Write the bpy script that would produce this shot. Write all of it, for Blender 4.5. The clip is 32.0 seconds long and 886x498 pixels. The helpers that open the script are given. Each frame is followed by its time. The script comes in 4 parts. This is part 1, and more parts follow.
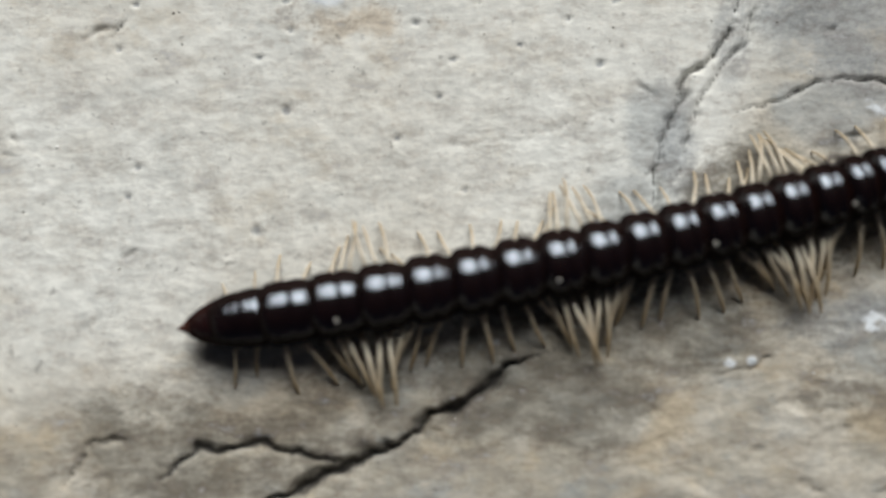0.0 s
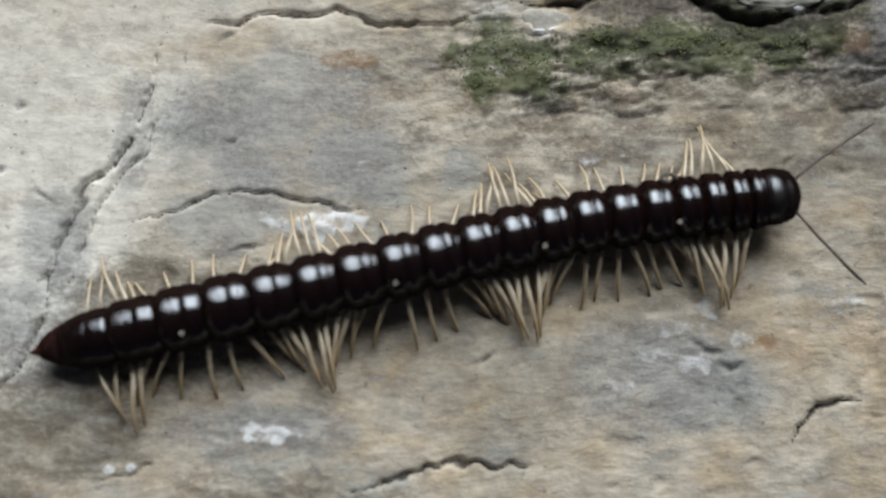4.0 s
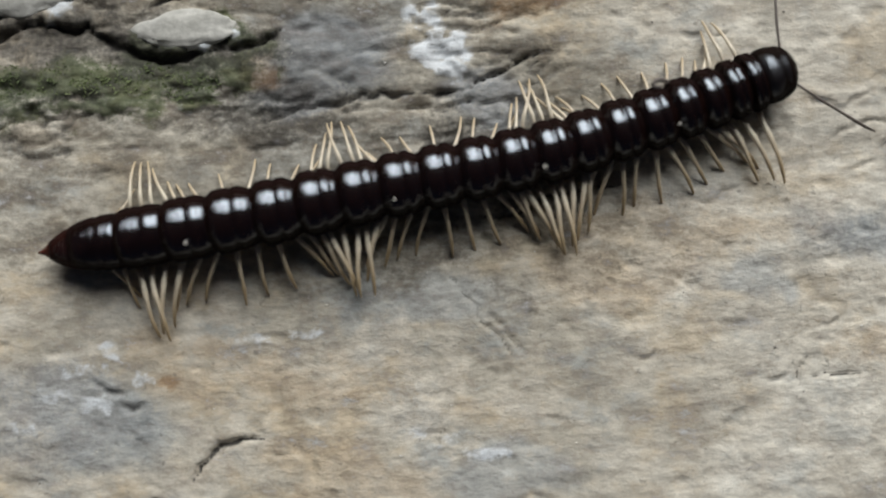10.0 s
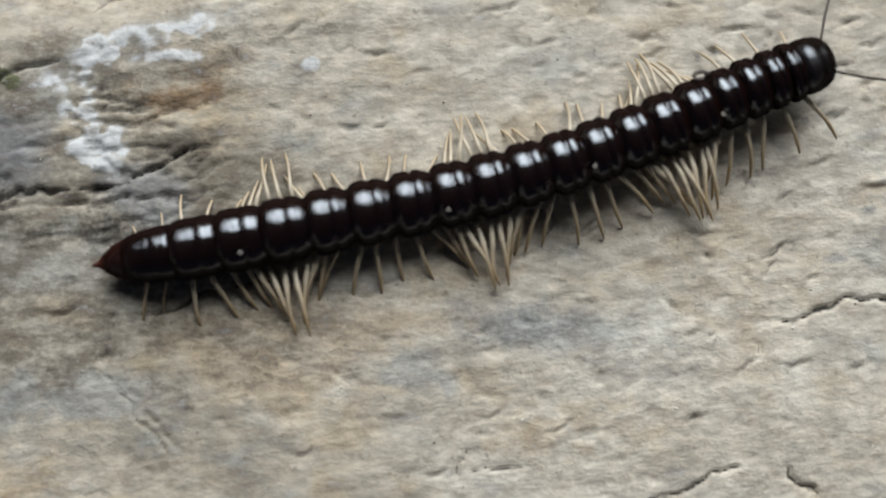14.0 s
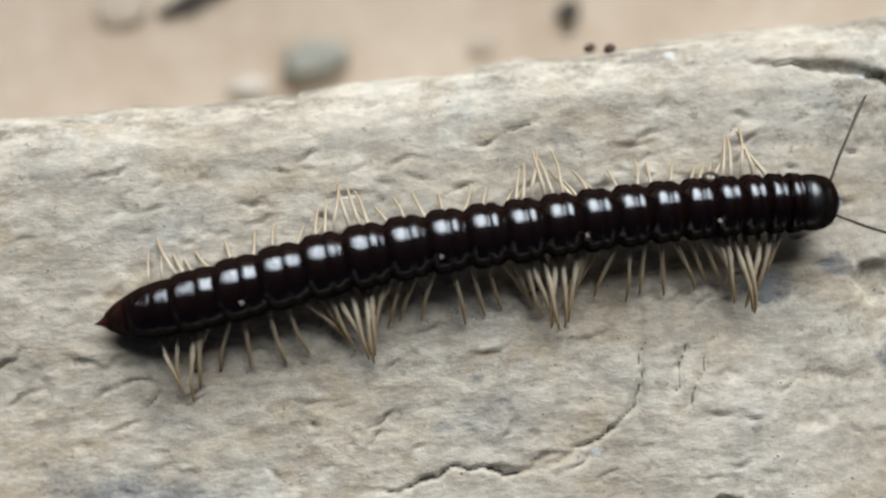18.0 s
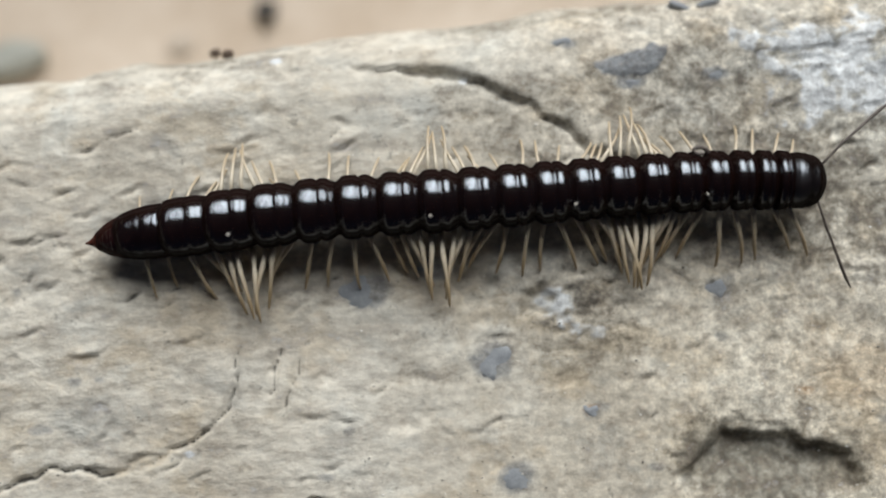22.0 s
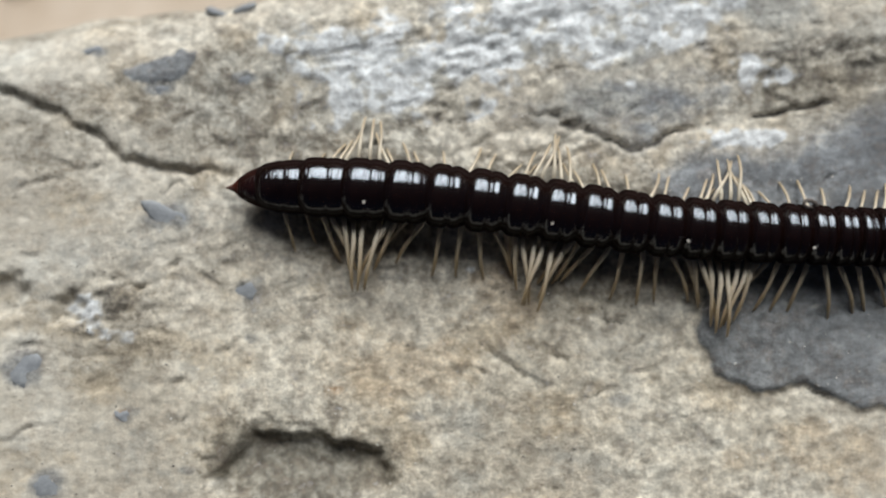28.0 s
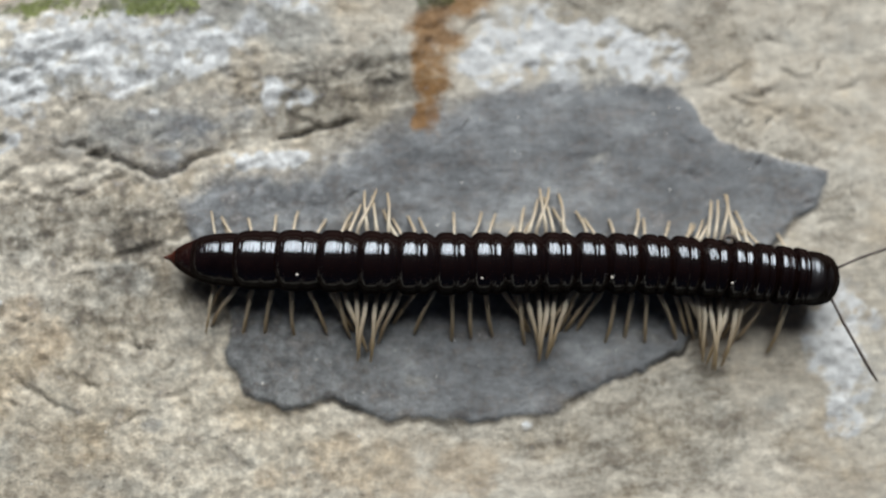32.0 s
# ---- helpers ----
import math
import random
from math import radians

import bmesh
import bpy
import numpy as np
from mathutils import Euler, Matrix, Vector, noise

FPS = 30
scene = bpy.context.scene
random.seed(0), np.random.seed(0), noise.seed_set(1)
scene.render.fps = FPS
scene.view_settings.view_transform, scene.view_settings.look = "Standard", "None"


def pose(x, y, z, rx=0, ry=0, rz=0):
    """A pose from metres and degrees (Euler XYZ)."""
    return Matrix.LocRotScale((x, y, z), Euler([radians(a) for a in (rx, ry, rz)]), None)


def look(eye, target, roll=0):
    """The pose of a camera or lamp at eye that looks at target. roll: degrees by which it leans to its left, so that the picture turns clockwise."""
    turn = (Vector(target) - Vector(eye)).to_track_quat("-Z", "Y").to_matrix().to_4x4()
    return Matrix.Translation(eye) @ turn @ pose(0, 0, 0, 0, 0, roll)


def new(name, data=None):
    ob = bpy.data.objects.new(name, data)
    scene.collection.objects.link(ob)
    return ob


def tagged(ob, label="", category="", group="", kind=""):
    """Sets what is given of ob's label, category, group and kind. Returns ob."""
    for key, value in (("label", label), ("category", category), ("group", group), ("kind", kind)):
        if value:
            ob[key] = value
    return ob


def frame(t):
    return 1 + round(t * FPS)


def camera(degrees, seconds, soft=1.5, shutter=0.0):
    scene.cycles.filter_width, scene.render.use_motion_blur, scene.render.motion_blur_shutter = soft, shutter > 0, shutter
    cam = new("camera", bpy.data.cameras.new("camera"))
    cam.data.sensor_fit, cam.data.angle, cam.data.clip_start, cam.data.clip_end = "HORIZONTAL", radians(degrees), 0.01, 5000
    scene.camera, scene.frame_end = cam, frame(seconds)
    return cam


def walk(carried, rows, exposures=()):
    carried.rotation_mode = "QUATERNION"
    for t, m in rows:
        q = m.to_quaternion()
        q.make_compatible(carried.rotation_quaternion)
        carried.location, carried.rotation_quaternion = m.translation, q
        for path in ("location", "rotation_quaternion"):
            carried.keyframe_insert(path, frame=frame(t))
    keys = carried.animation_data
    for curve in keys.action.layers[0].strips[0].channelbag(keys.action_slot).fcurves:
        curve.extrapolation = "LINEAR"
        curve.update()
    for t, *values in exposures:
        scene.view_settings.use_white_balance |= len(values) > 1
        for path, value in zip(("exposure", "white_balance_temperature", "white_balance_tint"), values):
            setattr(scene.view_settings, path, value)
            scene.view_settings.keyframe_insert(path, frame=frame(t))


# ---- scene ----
cam = camera(42, 32.0, 2.1)
cam.data.dof.use_dof = True
cam.data.dof.focus_distance = 0.0775
cam.data.dof.aperture_fstop = 8.5
PATH = [
    (0, pose(0.00018, -0.00611, 0.07423, 4.707, 0.115, 0.305)),
    (0.5, pose(0.00615, -0.00330, 0.07470, 4.205, 0.574, 0.508)),
    (1, pose(0.01094, -0.00249, 0.07533, 3.994, 1.080, 0.957)),
    (1.5, pose(0.01544, -0.00285, 0.07499, 4.452, 0.748, 0.864)),
    (2, pose(0.01952, -0.00308, 0.07593, 4.903, 0.025, 0.843)),
    (2.5, pose(0.02305, -0.00094, 0.07611, 4.460, -0.804, 1.159)),
    (4.5, pose(0.04413, 0.00219, 0.07658, 4.256, -1.177, 1.728)),
    (5, pose(0.04939, 0.00168, 0.07648, 4.864, -0.774, 1.428)),
    (5.5, pose(0.05361, 0.00251, 0.07665, 4.577, -0.980, 1.217)),
    (6, pose(0.05788, 0.00361, 0.07697, 4.110, -0.520, 1.191)),
    (6.5, pose(0.05894, 0.00337, 0.07731, 3.958, -1.430, 0.927)),
    (7, pose(0.06276, 0.00363, 0.07714, 3.986, -1.225, 0.758)),
    (7.5, pose(0.06783, 0.00568, 0.07762, 3.200, -0.249, 1.200)),
    (8, pose(0.06998, 0.00788, 0.07770, 2.544, -0.228, 1.363)),
    (8.5, pose(0.07253, 0.00858, 0.07769, 2.718, -0.273, 1.194)),
    (9, pose(0.07501, 0.00722, 0.07746, 3.207, 0.148, 1.146)),
    (9.5, pose(0.07671, 0.00658, 0.07729, 3.104, -0.051, 1.117)),
    (10, pose(0.07909, 0.00762, 0.07736, 2.894, -0.372, 0.899)),
    (10.5, pose(0.08245, 0.00884, 0.07737, 2.627, -0.225, 0.805)),
    (11, pose(0.08524, 0.00980, 0.07728, 2.788, 0.165, 0.826)),
    (11.5, pose(0.08924, 0.01293, 0.07746, 2.708, -0.190, 0.784)),
    (12, pose(0.09248, 0.01267, 0.07748, 2.957, 0.039, 0.685)),
    (12.5, pose(0.09487, 0.01245, 0.07746, 3.232, -0.179, 0.581)),
    (13, pose(0.09792, 0.01219, 0.07729, 3.614, -0.020, 0.310)),
    (13.5, pose(0.10022, 0.01226, 0.07705, 3.892, -0.276, 0.174)),
    (15.5, pose(0.10712, 0.01825, 0.07733, 3.935, -0.502, 0.436)),
    (16, pose(0.11028, 0.02046, 0.07747, 2.979, -0.766, 0.433)),
    (16.5, pose(0.11510, 0.02176, 0.07734, 2.706, -0.969, 0.411)),
    (17, pose(0.12019, 0.02296, 0.07729, 2.801, -1.094, 0.330)),
    (17.5, pose(0.12520, 0.02332, 0.07738, 3.633, -0.876, 0.186)),
    (18, pose(0.12744, 0.02412, 0.07754, 4.009, -0.987, 0.124)),
    (18.5, pose(0.12886, 0.02449, 0.07763, 4.292, -0.896, 0.053)),
    (19, pose(0.13025, 0.02569, 0.07799, 3.889, -1.111, 0.207)),
    (19.5, pose(0.13509, 0.02507, 0.07799, 4.346, -0.274, 0.079)),
    (20, pose(0.13880, 0.02461, 0.07900, 4.348, -0.187, 0.096)),
    (20.5, pose(0.14791, 0.02321, 0.07812, 4.402, 0.167, -0.373)),
    (21, pose(0.15272, 0.02311, 0.07853, 3.087, 0.090, -0.974)),
    (21.5, pose(0.15551, 0.02392, 0.07848, 2.498, 0.324, -0.429)),
    (22, pose(0.15615, 0.02654, 0.07899, 2.524, -0.051, 0.077)),
    (22.5, pose(0.15746, 0.03161, 0.07893, 3.400, -0.827, 0.400)),
    (23, pose(0.16208, 0.03668, 0.07933, 4.068, 0.335, 0.752)),
    (23.5, pose(0.16594, 0.03562, 0.08012, 4.584, 1.076, -0.209)),
    (24, pose(0.16699, 0.03258, 0.07935, 4.618, 0.470, -0.823)),
    (24.5, pose(0.16956, 0.02935, 0.07961, 4.659, 0.567, -0.192)),
    (25, pose(0.17215, 0.02913, 0.07983, 4.689, 0.708, 0.487)),
    (25.5, pose(0.17298, 0.02667, 0.07970, 4.654, -0.534, -0.557)),
    (27.5, pose(0.18515, 0.02625, 0.07997, 3.326, -0.528, -0.843)),
    (28, pose(0.18801, 0.02495, 0.07952, 3.602, -0.342, -1.296)),
    (28.5, pose(0.19018, 0.02281, 0.07932, 3.804, -0.518, -1.538)),
    (29, pose(0.19431, 0.02193, 0.07941, 4.302, -0.199, -1.589)),
    (29.5, pose(0.19796, 0.02313, 0.07944, 4.272, -0.478, -2.021)),
    (30, pose(0.20144, 0.02477, 0.07984, 4.475, -0.311, -2.554)),
    (30.5, pose(0.20411, 0.02656, 0.08009, 4.444, -0.398, -2.983)),
    (31, pose(0.20833, 0.02728, 0.08092, 4.354, -0.974, -3.602)),
    (31.5, pose(0.21394, 0.02648, 0.08066, 4.306, -1.388, -4.168)),
    (32, pose(0.21894, 0.02450, 0.08099, 4.071, -1.580, -4.081)),
]
walk(cam, PATH)

# ---- light: bright overcast sky, brighter beyond the far side of the stone ----
world = bpy.data.worlds.new("sky")
scene.world = world
world.use_nodes = True
wn = world.node_tree.nodes
wl = world.node_tree.links
sky = wn.new("ShaderNodeTexSky")
sky.sky_type = 'NISHITA'
sky.sun_disc = False
sky.sun_elevation = radians(40)
sky.sun_rotation = radians(8)
sky.dust_density = 6.0
sky.air_density = 0.6
sky.ozone_density = 0.3
wl.new(sky.outputs[0], wn["Background"].inputs[0])
wn["Background"].inputs[1].default_value = 0.010
sun_data = bpy.data.lights.new("sun", 'SUN')
sun_data.energy = 4.1
sun_data.angle = radians(46)
sun_data.color = (0.97, 0.985, 0.985)
sun = new("sun", sun_data)
SUN_DIR = Vector((math.sin(radians(8)) * math.cos(radians(40)), math.cos(radians(8)) * math.cos(radians(40)), math.sin(radians(40))))
sun.matrix_world = look(SUN_DIR * 3, (0, 0, 0))
scene.view_settings.exposure = -0.07

# ---- materials ----
def material(name):
    m = bpy.data.materials.new(name)
    m.use_nodes = True
    return m, m.node_tree.nodes, m.node_tree.links, m.node_tree.nodes["Principled BSDF"]


def coords(n, l, scale=(1, 1, 1), rot=(0, 0, 0)):
    tc = n.new("ShaderNodeTexCoord")
    mp = n.new("ShaderNodeMapping")
    mp.inputs["Scale"].default_value = scale
    mp.inputs["Rotation"].default_value = rot
    l.new(tc.outputs["Object"], mp.inputs[0])
    return mp.outputs[0]


def noise_tex(n, l, vec, scale, detail=4, rough=0.55, distort=0.0):
    t = n.new("ShaderNodeTexNoise")
    t.inputs["Scale"].default_value = scale
    t.inputs["Detail"].default_value = detail
    t.inputs["Roughness"].default_value = rough
    t.inputs["Distortion"].default_value = distort
    l.new(vec, t.inputs["Vector"])
    return t.outputs["Fac"]


def ramp(n, l, fac, stops):
    r = n.new("ShaderNodeValToRGB")
    e = r.color_ramp.elements
    while len(e) < len(stops):
        e.new(0.5)
    for k, (p, c) in enumerate(stops):
        e[k].position = p
        e[k].color = c if len(c) == 4 else (*c, 1)
    l.new(fac, r.inputs[0])
    return r.outputs[0]


def step(n, l, fac, lo, hi):
    r = n.new("ShaderNodeMapRange")
    r.interpolation_type = 'SMOOTHSTEP'
    r.inputs[1].default_value = lo
    r.inputs[2].default_value = hi
    l.new(fac, r.inputs[0])
    return r.outputs[0]


def calc(n, l, op, a, b):
    m = n.new("ShaderNodeMath")
    m.operation = op
    for k, v in enumerate((a, b)):
        if isinstance(v, (int, float)):
            m.inputs[k].default_value = v
        else:
            l.new(v, m.inputs[k])
    return m.outputs[0]


def mix(n, l, fac, a, b, mode='MIX'):
    m = n.new("ShaderNodeMix")
    m.data_type = 'RGBA'
    m.blend_type = mode
    for sock, v in ((m.inputs[0], fac), (m.inputs[6], a), (m.inputs[7], b)):
        if isinstance(v, (int, float)):
            sock.default_value = v
        elif isinstance(v, tuple):
            sock.default_value = v if len(v) == 4 else (*v, 1)
        else:
            l.new(v, sock)
    return m.outputs[2]


def bump(n, l, b, height, strength, dist):
    k = n.new("ShaderNodeBump")
    k.inputs["Strength"].default_value = strength
    k.inputs["Distance"].default_value = dist
    l.new(height, k.inputs["Height"])
    l.new(k.outputs[0], b.inputs["Normal"])


def scaled(n, l, col, fac, lo, hi):
    """Brightens or darkens a colour by a grain that runs from 0 to 1."""
    r = n.new("ShaderNodeMapRange")
    r.inputs[3].default_value = lo
    r.inputs[4].default_value = hi
    l.new(fac, r.inputs[0])
    m = n.new("ShaderNodeVectorMath")
    m.operation = 'SCALE'
    l.new(col, m.inputs[0])
    l.new(r.outputs[0], m.inputs["Scale"])
    return m.outputs[0]


def rock_material():
    m, n, l, b = material("weathered_stone")
    v = coords(n, l)
    grain = coords(n, l, (0.5, 1.0, 1.0), (0, 0, radians(-9)))
    attr = []
    for name in ("minerals_shade", "stains_shade", "finish"):
        a = n.new("ShaderNodeAttribute")
        a.attribute_name = name
        s = n.new("ShaderNodeSeparateColor")
        l.new(a.outputs["Color"], s.inputs[0])
        attr += [s.outputs[0], s.outputs[1], s.outputs[2], a.outputs["Alpha"]]
    slate, lichen, moss, umber_shade, rust, dirt_shade, cream, tan, coarse, even, white, cool = attr
    big = noise_tex(n, l, v, 110, 6, 0.65)
    tint = noise_tex(n, l, coords(n, l, (0.7, 1, 1), (0.4, 0.2, 1)), 240, 6, 0.68)
    mid_s = noise_tex(n, l, grain, 620, 7, 0.66)
    mid_e = noise_tex(n, l, v, 760, 7, 0.68)
    mm = n.new("ShaderNodeMix")
    for k, q in ((0, even), (2, mid_s), (3, mid_e)):
        l.new(q, mm.inputs[k])
    mid = mm.outputs[0]
    fine = noise_tex(n, l, v, 2600, 4, 0.7)
    sp = n.new("ShaderNodeMix")
    for k, q in ((0, even), (2, noise_tex(n, l, grain, 1700, 4, 0.65)), (3, noise_tex(n, l, v, 1900, 4, 0.65))):
        l.new(q, sp.inputs[k])
    speck = sp.outputs[0]
    pits = noise_tex(n, l, v, 1250, 3, 0.6)
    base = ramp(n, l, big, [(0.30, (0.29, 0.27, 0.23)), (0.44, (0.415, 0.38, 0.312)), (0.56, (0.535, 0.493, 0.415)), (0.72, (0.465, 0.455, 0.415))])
    pale = ramp(n, l, big, [(0.3, (0.60, 0.55, 0.465)), (0.55, (0.70, 0.665, 0.58)), (0.8, (0.67, 0.68, 0.63))])
    col = mix(n, l, cream, base, pale)
    col = mix(n, l, white, col, (0.76, 0.755, 0.70))
    col = mix(n, l, calc(n, l, 'MULTIPLY', calc(n, l, 'MULTIPLY', step(n, l, tint, 0.50, 0.66), calc(n, l, 'SUBTRACT', 1.0, calc(n, l, 'MAXIMUM', calc(n, l, 'MULTIPLY', white, 0.8), calc(n, l, 'MULTIPLY', cream, 0.45)))), 0.7), col, (0.49, 0.40, 0.275))
    col = mix(n, l, calc(n, l, 'MULTIPLY', calc(n, l, 'MULTIPLY', step(n, l, tint, 0.48, 0.34), calc(n, l, 'SUBTRACT', 1.0, calc(n, l, 'MAXIMUM', calc(n, l, 'MULTIPLY', white, 0.75), calc(n, l, 'MULTIPLY', cream, 0.65)))), 0.65), col, (0.33, 0.35, 0.345))
    jag = calc(n, l, 'MULTIPLY', calc(n, l, 'SUBTRACT', mid, 0.5), 1.5)
    jagf = calc(n, l, 'MULTIPLY', calc(n, l, 'SUBTRACT', fine, 0.5), 1.0)

    def edge(mask, lo, hi, rag=1.0):
        return step(n, l, calc(n, l, 'ADD', calc(n, l, 'ADD', mask, calc(n, l, 'MULTIPLY', jag, rag)), jagf), lo, hi)
    col = mix(n, l, calc(n, l, 'MULTIPLY', edge(tan, 0.0, 1.3), 0.5), col, (0.55, 0.43, 0.29))
    col = mix(n, l, calc(n, l, 'MULTIPLY', edge(cool, 0.0, 1.3), 0.68), col, ramp(n, l, tint, [(0.35, (0.285, 0.31, 0.315)), (0.65, (0.44, 0.47, 0.475))]))
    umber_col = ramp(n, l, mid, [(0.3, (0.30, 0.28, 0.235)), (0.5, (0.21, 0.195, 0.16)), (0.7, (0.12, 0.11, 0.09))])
    col = mix(n, l, calc(n, l, 'MULTIPLY', edge(umber_shade, 0.2, 1.0), 0.85), col, umber_col)
    slate_col = ramp(n, l, tint, [(0.3, (0.155, 0.165, 0.175)), (0.5, (0.235, 0.25, 0.265)), (0.7, (0.375, 0.395, 0.41))])
    col = mix(n, l, step(n, l, calc(n, l, 'ADD', slate, calc(n, l, 'MULTIPLY', jagf, 0.5)), 0.15, 0.75), col, slate_col)
    rust_col = ramp(n, l, mid, [(0.3, (0.37, 0.22, 0.08)), (0.5, (0.29, 0.145, 0.04)), (0.68, (0.17, 0.08, 0.025))])
    col = mix(n, l, calc(n, l, 'MULTIPLY', edge(rust, -0.1, 1.15, 1.3), 0.88), col, rust_col)
    moss_col = ramp(n, l, mid, [(0.3, (0.034, 0.052, 0.02)), (0.5, (0.08, 0.105, 0.042)), (0.68, (0.17, 0.175, 0.085))])
    col = mix(n, l, calc(n, l, 'MULTIPLY', edge(moss, 0.25, 0.85), 0.8), col, moss_col)
    lich_col = ramp(n, l, speck, [(0.32, (0.66, 0.70, 0.73)), (0.6, (0.86, 0.89, 0.91))])
    col = mix(n, l, calc(n, l, 'MULTIPLY', edge(lichen, 0.25, 1.05, 2.0), 0.88), col, lich_col)
    rough_col = scaled(n, l, col, step(n, l, mid, 0.34, 0.66), 1.12, 0.83)
    rough_col = scaled(n, l, rough_col, step(n, l, speck, 0.38, 0.62), 1.11, 0.86)
    calm_col = scaled(n, l, col, step(n, l, mid, 0.3, 0.7), 1.06, 0.92)
    calm_col = scaled(n, l, calm_col, step(n, l, speck, 0.38, 0.62), 1.07, 0.92)
    col = mix(n, l, coarse, calm_col, rough_col)
    sand = noise_tex(n, l, v, 1100, 6, 0.78)
    sy = n.new("ShaderNodeSeparateXYZ")
    l.new(v, sy.inputs[0])
    warm = calc(n, l, 'MULTIPLY', step(n, l, calc(n, l, 'ADD', sy.outputs[1], calc(n, l, 'MULTIPLY', big, 0.02)), 0.046, 0.030), 0.32)
    col = mix(n, l, calc(n, l, 'MULTIPLY', calc(n, l, 'MAXIMUM', warm, 0.05), even), col, scaled(n, l, mix(n, l, 1.0, col, (1.0, 0.94, 0.82), 'MULTIPLY'), even, 1.0, 1.2))
    col = mix(n, l, even, col, scaled(n, l, col, step(n, l, sand, 0.36, 0.64), 1.25, 0.70))
    col = mix(n, l, calc(n, l, 'MULTIPLY', step(n, l, pits, 0.64, 0.72), 0.45), col, (0.13, 0.12, 0.105))
    # near-black for grime and for shade painted into cracks and hollows
    grime_shade = step(n, l, calc(n, l, 'ADD', dirt_shade, calc(n, l, 'MULTIPLY', jagf, 0.6)), 0.25, 0.85)
    col = mix(n, l, calc(n, l, 'MULTIPLY', grime_shade, 0.92), col, (0.045, 0.042, 0.04))
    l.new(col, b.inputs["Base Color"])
    b.inputs["Roughness"].default_value = 0.85
    b.inputs["Specular IOR Level"].default_value = 0.3
    h = calc(n, l, 'SUBTRACT', calc(n, l, 'MULTIPLY', fine, 0.55), calc(n, l, 'ADD', mid, calc(n, l, 'MULTIPLY', speck, 0.7)))
    h = calc(n, l, 'MULTIPLY', h, calc(n, l, 'ADD', calc(n, l, 'MULTIPLY', coarse, 0.65), 0.35))
    bump(n, l, b, h, 0.8, 0.00018)
    return m


def plain_rough(name, dark, light, scale, rough=0.7, relief=0.0001, stretch=(1, 1, 1), spec=0.4):
    m, n, l, b = material(name)
    v = coords(n, l, stretch)
    f1 = noise_tex(n, l, v, scale, 5, 0.6)
    f2 = noise_tex(n, l, v, scale * 6, 3, 0.6)
    f = calc(n, l, 'ADD', calc(n, l, 'MULTIPLY', f1, 0.7), calc(n, l, 'MULTIPLY', f2, 0.3))
    l.new(ramp(n, l, f, [(0.3, dark), (0.7, light)]), b.inputs["Base Color"])
    b.inputs["Roughness"].default_value = rough
    b.inputs["Specular IOR Level"].default_value = spec
    bump(n, l, b, f, 0.6, relief)
    return m


def shell_material(name, dark, light, rough=0.15):
    m, n, l, b = material(name)
    v = coords(n, l)
    f1 = noise_tex(n, l, v, 900, 4, 0.6)
    f2 = noise_tex(n, l, coords(n, l, (1.3, 0.12, 0.12)), 2200, 3, 0.6)
    l.new(ramp(n, l, f1, [(0.3, dark), (0.75, light)]), b.inputs["Base Color"])
    r = n.new("ShaderNodeMapRange")
    r.inputs[3].default_value = rough * 0.75
    r.inputs[4].default_value = rough * 1.5
    l.new(f1, r.inputs[0])
    lw = n.new("ShaderNodeLayerWeight")
    lw.inputs[0].default_value = 0.5
    dull = n.new("ShaderNodeMapRange")
    dull.inputs[1].default_value = 0.36
    dull.inputs[2].default_value = 0.6
    dull.inputs[4].default_value = 0.75
    l.new(lw.outputs["Facing"], dull.inputs[0])
    l.new(calc(n, l, 'MAXIMUM', r.outputs[0], dull.outputs[0]), b.inputs["Roughness"])
    gloss = n.new("ShaderNodeMapRange")
    gloss.inputs[1].default_value = 0.19
    gloss.inputs[2].default_value = 0.36
    gloss.inputs[3].default_value = 1.0
    gloss.inputs[4].default_value = 0.03
    l.new(lw.outputs["Facing"], gloss.inputs[0])
    l.new(gloss.outputs[0], b.inputs["Specular IOR Level"])
    b.inputs["IOR"].default_value = 1.6
    b.inputs["Specular Tint"].default_value = (0.82, 0.90, 1.0, 1)
    bump(n, l, b, f2, 0.5, 0.00022)
    return m


def leg_material():
    """Pale straw near the body, turning to amber at the claws."""
    m, n, l, b = material("straw_chitin")
    tc = n.new("ShaderNodeTexCoord")
    xyz = n.new("ShaderNodeSeparateXYZ")
    l.new(tc.outputs["Object"], xyz.inputs[0])
    far = calc(n, l, 'MULTIPLY', calc(n, l, 'ABSOLUTE', xyz.outputs[1], 0.0), 200.0)
    f = noise_tex(n, l, coords(n, l), 1400, 3, 0.6)
    col = ramp(n, l, far, [(0.1, (0.38, 0.31, 0.22)), (0.3, (0.70, 0.63, 0.50)), (0.55, (0.58, 0.49, 0.36)), (0.85, (0.45, 0.34, 0.20))])
    l.new(scaled(n, l, col, f, 0.65, 1.35), b.inputs["Base Color"])
    b.inputs["Roughness"].default_value = 0.35
    return m


